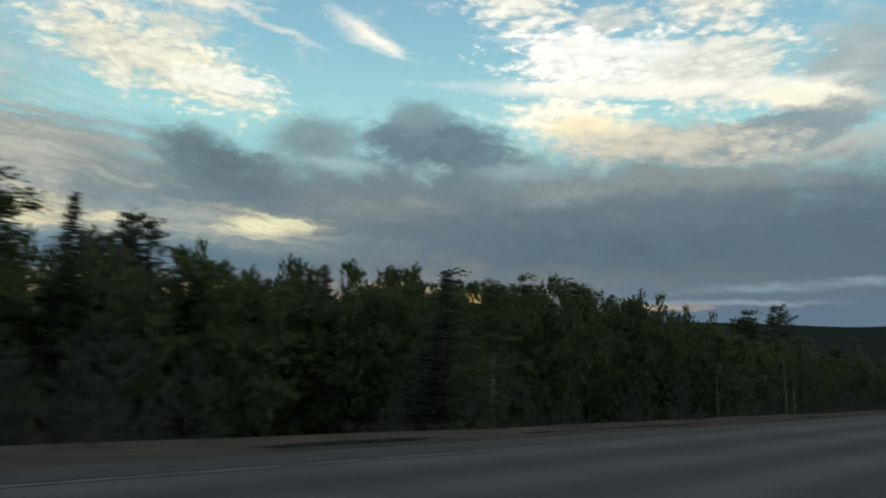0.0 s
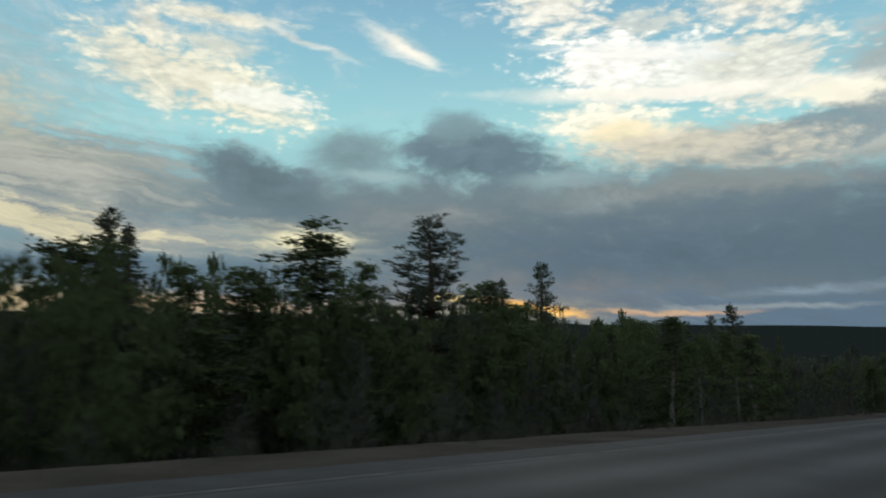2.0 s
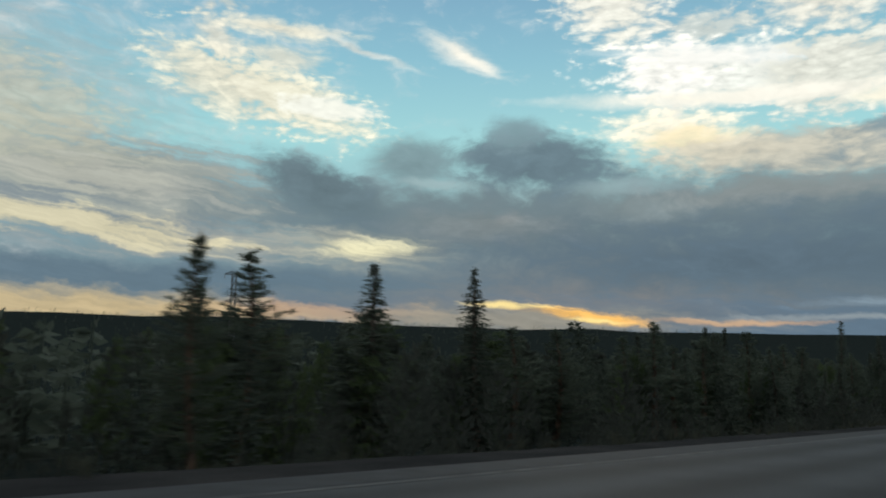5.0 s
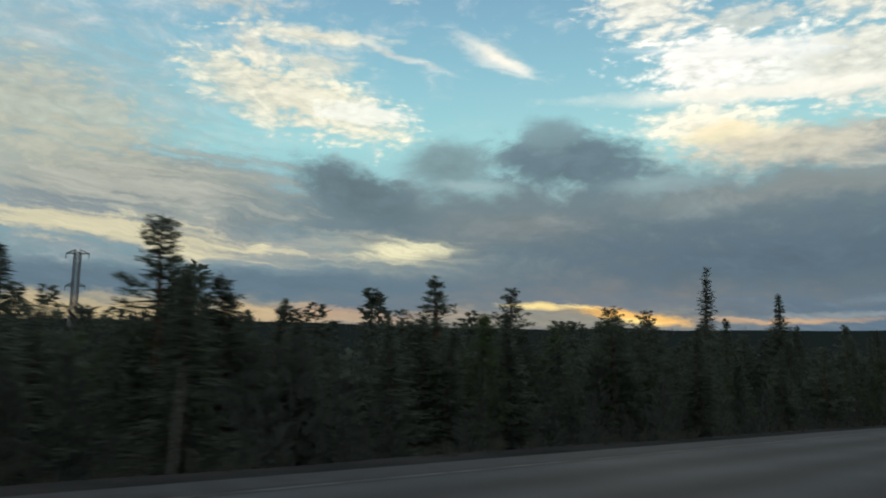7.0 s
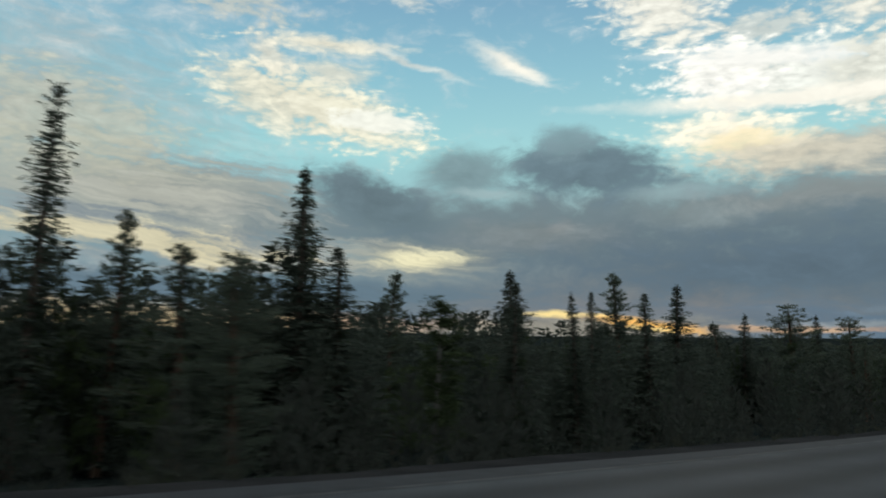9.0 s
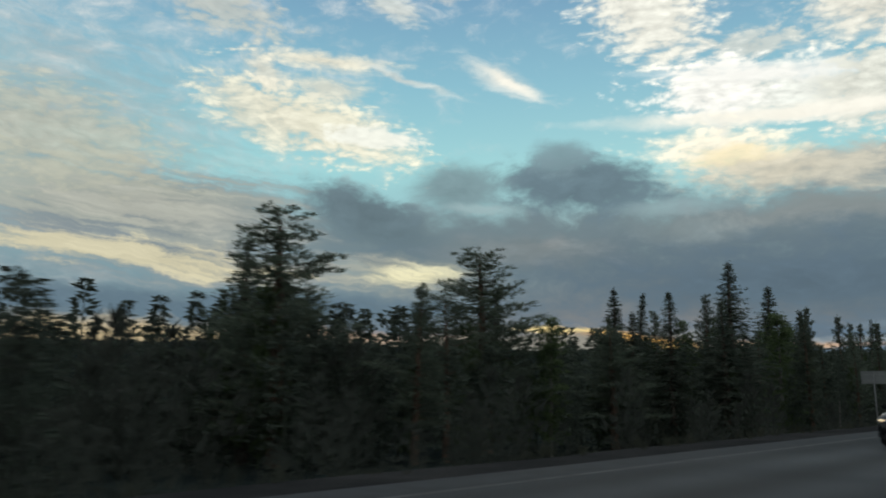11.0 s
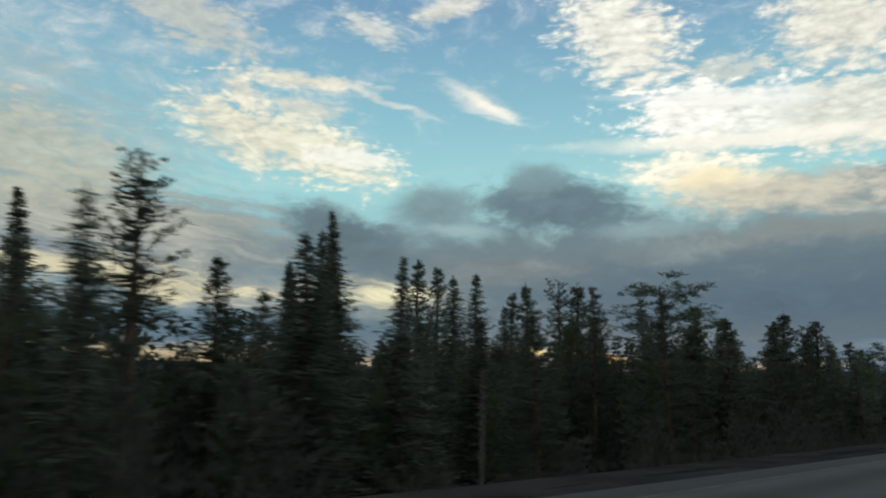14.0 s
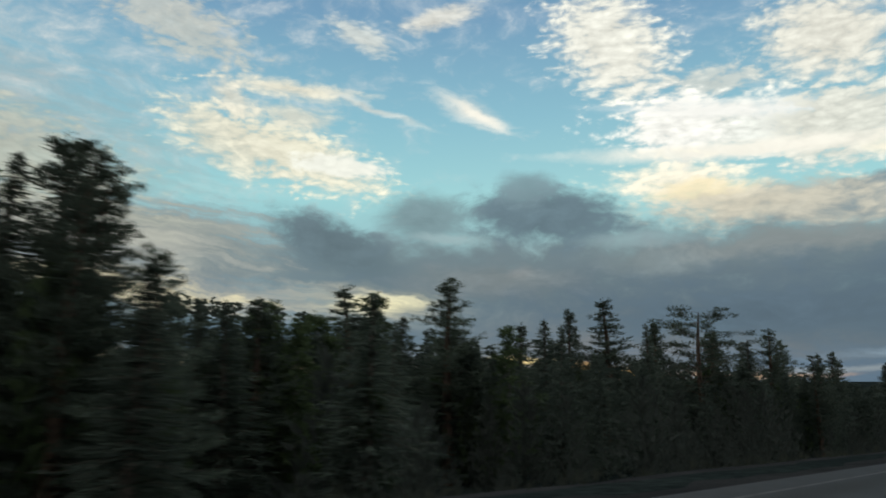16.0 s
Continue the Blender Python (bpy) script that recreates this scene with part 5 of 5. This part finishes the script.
def loft(bm, sections):
    """Skin a row of closed or open cross-sections with the same number of points."""
    rows_ = [[bm.verts.new(p) for p in sec] for sec in sections]
    for a, b in zip(rows_, rows_[1:]):
        for i in range(len(a) - 1):
            bm.faces.new((a[i], a[i + 1], b[i + 1], b[i]))
    for r in (rows_[0], rows_[-1]):
        try:
            bm.faces.new(r)
        except ValueError:
            pass
    bmesh.ops.recalc_face_normals(bm, faces=bm.faces)


def car(s, n, label):
    """A crossover whose nose points along -y of its holder; y runs from nose (0) to tail (4.3)."""
    ob = holder("parked_crossover_car", s, n, 0.03)
    ob.name = "crossover_car"
    ob.scale = (1.0, 0.965, 0.905)
    w = 0.88
    # lower body: y, half width, bonnet or deck height, sill height
    prof = ((0.00, 0.62, 0.60, 0.34), (0.06, 0.76, 0.74, 0.26), (0.25, 0.84, 0.86, 0.22), (0.7, w, 0.95, 0.22), (1.15, w, 1.00, 0.22), (1.9, w, 1.02, 0.22),
            (2.8, w, 1.04, 0.22), (3.5, w, 1.05, 0.22), (4.0, 0.85, 1.06, 0.26), (4.22, 0.78, 1.0, 0.34), (4.3, 0.68, 0.8, 0.42))
    secs = []
    for y, hw, zt, zb in prof:
        secs.append([(-hw * 0.86, y, zb), (-hw, y, zb + 0.16), (-hw * 1.01, y, zb + (zt - zb) * 0.55), (-hw * 0.97, y, zt - 0.06), (-hw * 0.86, y, zt), (-hw * 0.4, y, zt + 0.03), (0, y, zt + 0.035),
                     (hw * 0.4, y, zt + 0.03), (hw * 0.86, y, zt), (hw * 0.97, y, zt - 0.06), (hw * 1.01, y, zb + (zt - zb) * 0.55), (hw, y, zb + 0.16), (hw * 0.86, y, zb)])
    bm = bmesh.new()
    loft(bm, secs)
    for f in bm.faces:
        f.smooth = True
    part("body", bm, M_CARPAINT, ob)
    # cabin: y, half width at the belt, at the roof, roof height
    cab = ((1.02, 0.74, 0.72, 1.02), (1.45, 0.80, 0.66, 1.30), (1.85, 0.80, 0.62, 1.47), (2.3, 0.80, 0.62, 1.53), (3.0, 0.80, 0.61, 1.53), (3.55, 0.79, 0.59, 1.47), (3.95, 0.77, 0.60, 1.25), (4.15, 0.74, 0.70, 1.05))
    secs = [[(-b, y, 1.0), (-(b * 0.45 + r * 0.55), y, 1.0 + (z - 1.0) * 0.6), (-r, y, z - 0.04), (-r * 0.8, y, z), (0, y, z + 0.02), (r * 0.8, y, z), (r, y, z - 0.04), (b * 0.45 + r * 0.55, y, 1.0 + (z - 1.0) * 0.6), (b, y, 1.0)] for y, b, r, z in cab]
    bm = bmesh.new()
    loft(bm, secs)
    for f in bm.faces:
        f.smooth = True
    part("cabin", bm, M_CARPAINT, ob)

    def pane(name, pts, push):
        bm = bmesh.new()
        vs = [bm.verts.new(Vector(p) + Vector(push)) for p in pts]
        f = bm.faces.new(vs)
        e = bmesh.ops.extrude_face_region(bm, geom=[f])
        bmesh.ops.translate(bm, vec=Vector(push) * -0.8, verts=[v for v in e["geom"] if isinstance(v, bmesh.types.BMVert)])
        bmesh.ops.recalc_face_normals(bm, faces=bm.faces)
        return part(name, bm, M_GLASS, ob, "dark reflecting glass")

    pane("windscreen", [(-0.70, 1.07, 1.055), (0.70, 1.07, 1.055), (0.60, 1.74, 1.44), (-0.60, 1.74, 1.44)], (0, -0.015, 0.035))
    pane("rear_window", [(-0.60, 3.72, 1.42), (0.60, 3.72, 1.42), (0.66, 4.06, 1.15), (-0.66, 4.06, 1.15)], (0, 0.02, 0.03))
    for sx in (-1, 1):
        for y0, y1, t0, t1 in ((1.42, 2.25, 1.86, 2.25), (2.33, 3.12, 2.33, 3.10), (3.2, 3.62, 3.18, 3.46)):
            pane("side_window", [(sx * 0.788, y0, 1.05 + 0.05 * (y0 - 1.42)), (sx * 0.784, y1, 1.05 + 0.05 * (y1 - 1.42)), (sx * 0.655, t1, 1.42), (sx * 0.655, t0, 1.42)], (sx * 0.022, 0, 0.006))
        bm = bmesh.new()
        rod(bm, (sx * 0.56, 1.95, 1.56), (sx * 0.55, 3.45, 1.54), 0.018)
        for y in (1.97, 2.7, 3.42):
            rod(bm, (sx * 0.555, y, 1.47), (sx * 0.555, y, 1.56), 0.016)
        part("roof_rail", bm, M_TRIM, ob)
        bm = bmesh.new()
        box(bm, sx * 0.94 - 0.10, sx * 0.94 + 0.10, 1.42, 1.53, 1.02, 1.16, 0.03)
        rod(bm, (sx * 0.80, 1.48, 1.05), (sx * 0.90, 1.48, 1.07), 0.025)
        part("door_mirror", bm, M_CARPAINT, ob)
        bm = bmesh.new()
        vs = [bm.verts.new(p) for p in ((sx * 0.56, 0.04, 0.70), (sx * 0.70, 0.07, 0.70), (sx * 0.83, 0.25, 0.74), (sx * 0.83, 0.29, 0.79), (sx * 0.70, 0.11, 0.78), (sx * 0.57, 0.05, 0.75))]
        f = bm.faces.new(vs)
        e = bmesh.ops.extrude_face_region(bm, geom=[f])
        bmesh.ops.translate(bm, vec=(-sx * 0.04, 0.09, 0), verts=[v for v in e["geom"] if isinstance(v, bmesh.types.BMVert)])
        bmesh.ops.translate(bm, vec=(sx * 0.02, -0.03, 0.0), verts=bm.verts)
        bmesh.ops.recalc_face_normals(bm, faces=bm.faces)
        light = part("headlight", bm, M_LENS, ob, "grey headlight with a lit warm lamp")
        bm = bmesh.new()
        bmesh.ops.create_uvsphere(bm, u_segments=14, v_segments=8, radius=0.052, matrix=Matrix.Translation((sx * 0.70, 0.035, 0.742)) @ Matrix.Diagonal((1.5, 0.5, 0.62, 1)))
        part("bulb", bm, M_LAMP, light, "small glowing warm lamp")
        bm = bmesh.new()
        box(bm, sx * 0.72 - 0.1, sx * 0.72 + 0.1, 4.2, 4.29, 0.84, 1.0, 0.02)
        part("tail_light", bm, M_TAIL, ob, "red tail light")
        for y in (0.85, 3.42):
            bm = bmesh.new()
            bmesh.ops.create_cone(bm, cap_ends=True, segments=28, radius1=0.33, radius2=0.33, depth=0.21, matrix=Matrix.Translation((sx * 0.79, y, 0.33)) @ Matrix.Rotation(math.pi / 2, 4, "Y"))
            bmesh.ops.bevel(bm, geom=[e for e in bm.edges if e.calc_face_angle(0) > 1.0], offset=0.04, segments=2, affect="EDGES")
            wheel = part("wheel", bm, M_TYRE, ob, "black rubber tyre on alloy rim")
            bm = bmesh.new()
            bmesh.ops.create_cone(bm, cap_ends=True, segments=24, radius1=0.09, radius2=0.07, depth=0.03, matrix=Matrix.Translation((sx * 0.905, y, 0.33)) @ Matrix.Rotation(math.pi / 2, 4, "Y"))
            for k in range(5):
                a = k * 2 * math.pi / 5
                rod(bm, (sx * 0.898, y, 0.33), (sx * 0.898, y + 0.2 * math.cos(a), 0.33 + 0.2 * math.sin(a)), 0.028, 0.022, 6)
            part("rim", bm, M_RIM, wheel, "five-spoke alloy rim")
            bm = bmesh.new()
            arc = []
            for k in range(13):
                a = math.pi * (k / 12 * 1.1 - 0.05)
                arc.append([(sx * x, y + r * math.cos(a), 0.34 + r * math.sin(a)) for x, r in ((0.86, 0.355), (0.905, 0.36), (0.91, 0.40), (0.89, 0.425), (0.86, 0.425), (0.86, 0.355))])
            loft(bm, arc)
            part("wheel_arch", bm, M_TRIM, ob, "black plastic wheel arch")
    bm = bmesh.new()
    for k in range(4):
        box(bm, -0.38, 0.38, -0.03 + 0.008 * k, 0.03, 0.575 + 0.04 * k, 0.598 + 0.04 * k, 0.004)
    part("grille", bm, M_TRIM, ob)
    bm = bmesh.new()
    box(bm, -0.66, 0.66, -0.045, 0.2, 0.24, 0.40, 0.04)
    part("bumper", bm, M_TRIM, ob)
    bm = bmesh.new()
    box(bm, -0.26, 0.26, -0.062, -0.048, 0.43, 0.54, 0.004)
    plate = part("number_plate", bm, M_PLATE, ob, "pale plate with dark bars")
    bm = bmesh.new()
    for k in range(7):
        box(bm, -0.21 + 0.062 * k, -0.17 + 0.062 * k, -0.067, -0.0635, 0.455, 0.515)
    part("plate_bars", bm, M_BARS, plate)
    bm = bmesh.new()
    for sx in (-1, 1):
        rod(bm, (sx * 0.1 - 0.05, 1.02, 1.045), (sx * 0.1 + 0.45 * sx, 1.08, 1.075), 0.012, sides=5)
    part("wiper", bm, M_TRIM, ob)
    return tagged(ob, label, "car")


car(350.95, 4.95, "black crossover car with lit headlights on the oncoming lane")

# ---- grass on the verge
grass_rng = random.Random(31)


def tuft(seed):
    rng = random.Random(seed)
    m = Mesh3()
    for i in range(12):
        a = rng.random() * 6.28
        lean = rnd(rng, 0.15, 0.6)
        m.spray(Vector((math.cos(a) * 0.08, math.sin(a) * 0.08, -0.05)), Vector((math.cos(a) * lean, math.sin(a) * lean, 1)).normalized(), Vector((math.cos(a), math.sin(a), 0)), rnd(rng, 0.6, 1.1), rnd(rng, 0.035, 0.07))
    return as_arrays(m)


TUFTS = [tuft(200 + k) for k in range(5)]
places = []
for i in range(6000):
    s = grass_rng.uniform(-20, 600)
    n = shoulder_edge(s) + grass_rng.gauss(1.2, 1.0)
    if n < shoulder_edge(s) - 0.6:
        continue
    g = ground_at(s, n)
    if n < shoulder_edge(s) + 0.3:
        g.z = road(s, n).z - 0.1
    h = grass_rng.uniform(0.18, 0.5)
    places.append((grass_rng.randrange(5), g, grass_rng.random() * 6.28, h, h))
grass = scatter("verge_grass", TUFTS, places, M_GRASS)
tagged(grass, "short dry grass and weeds along the shoulder", "grass", kind="stuff")
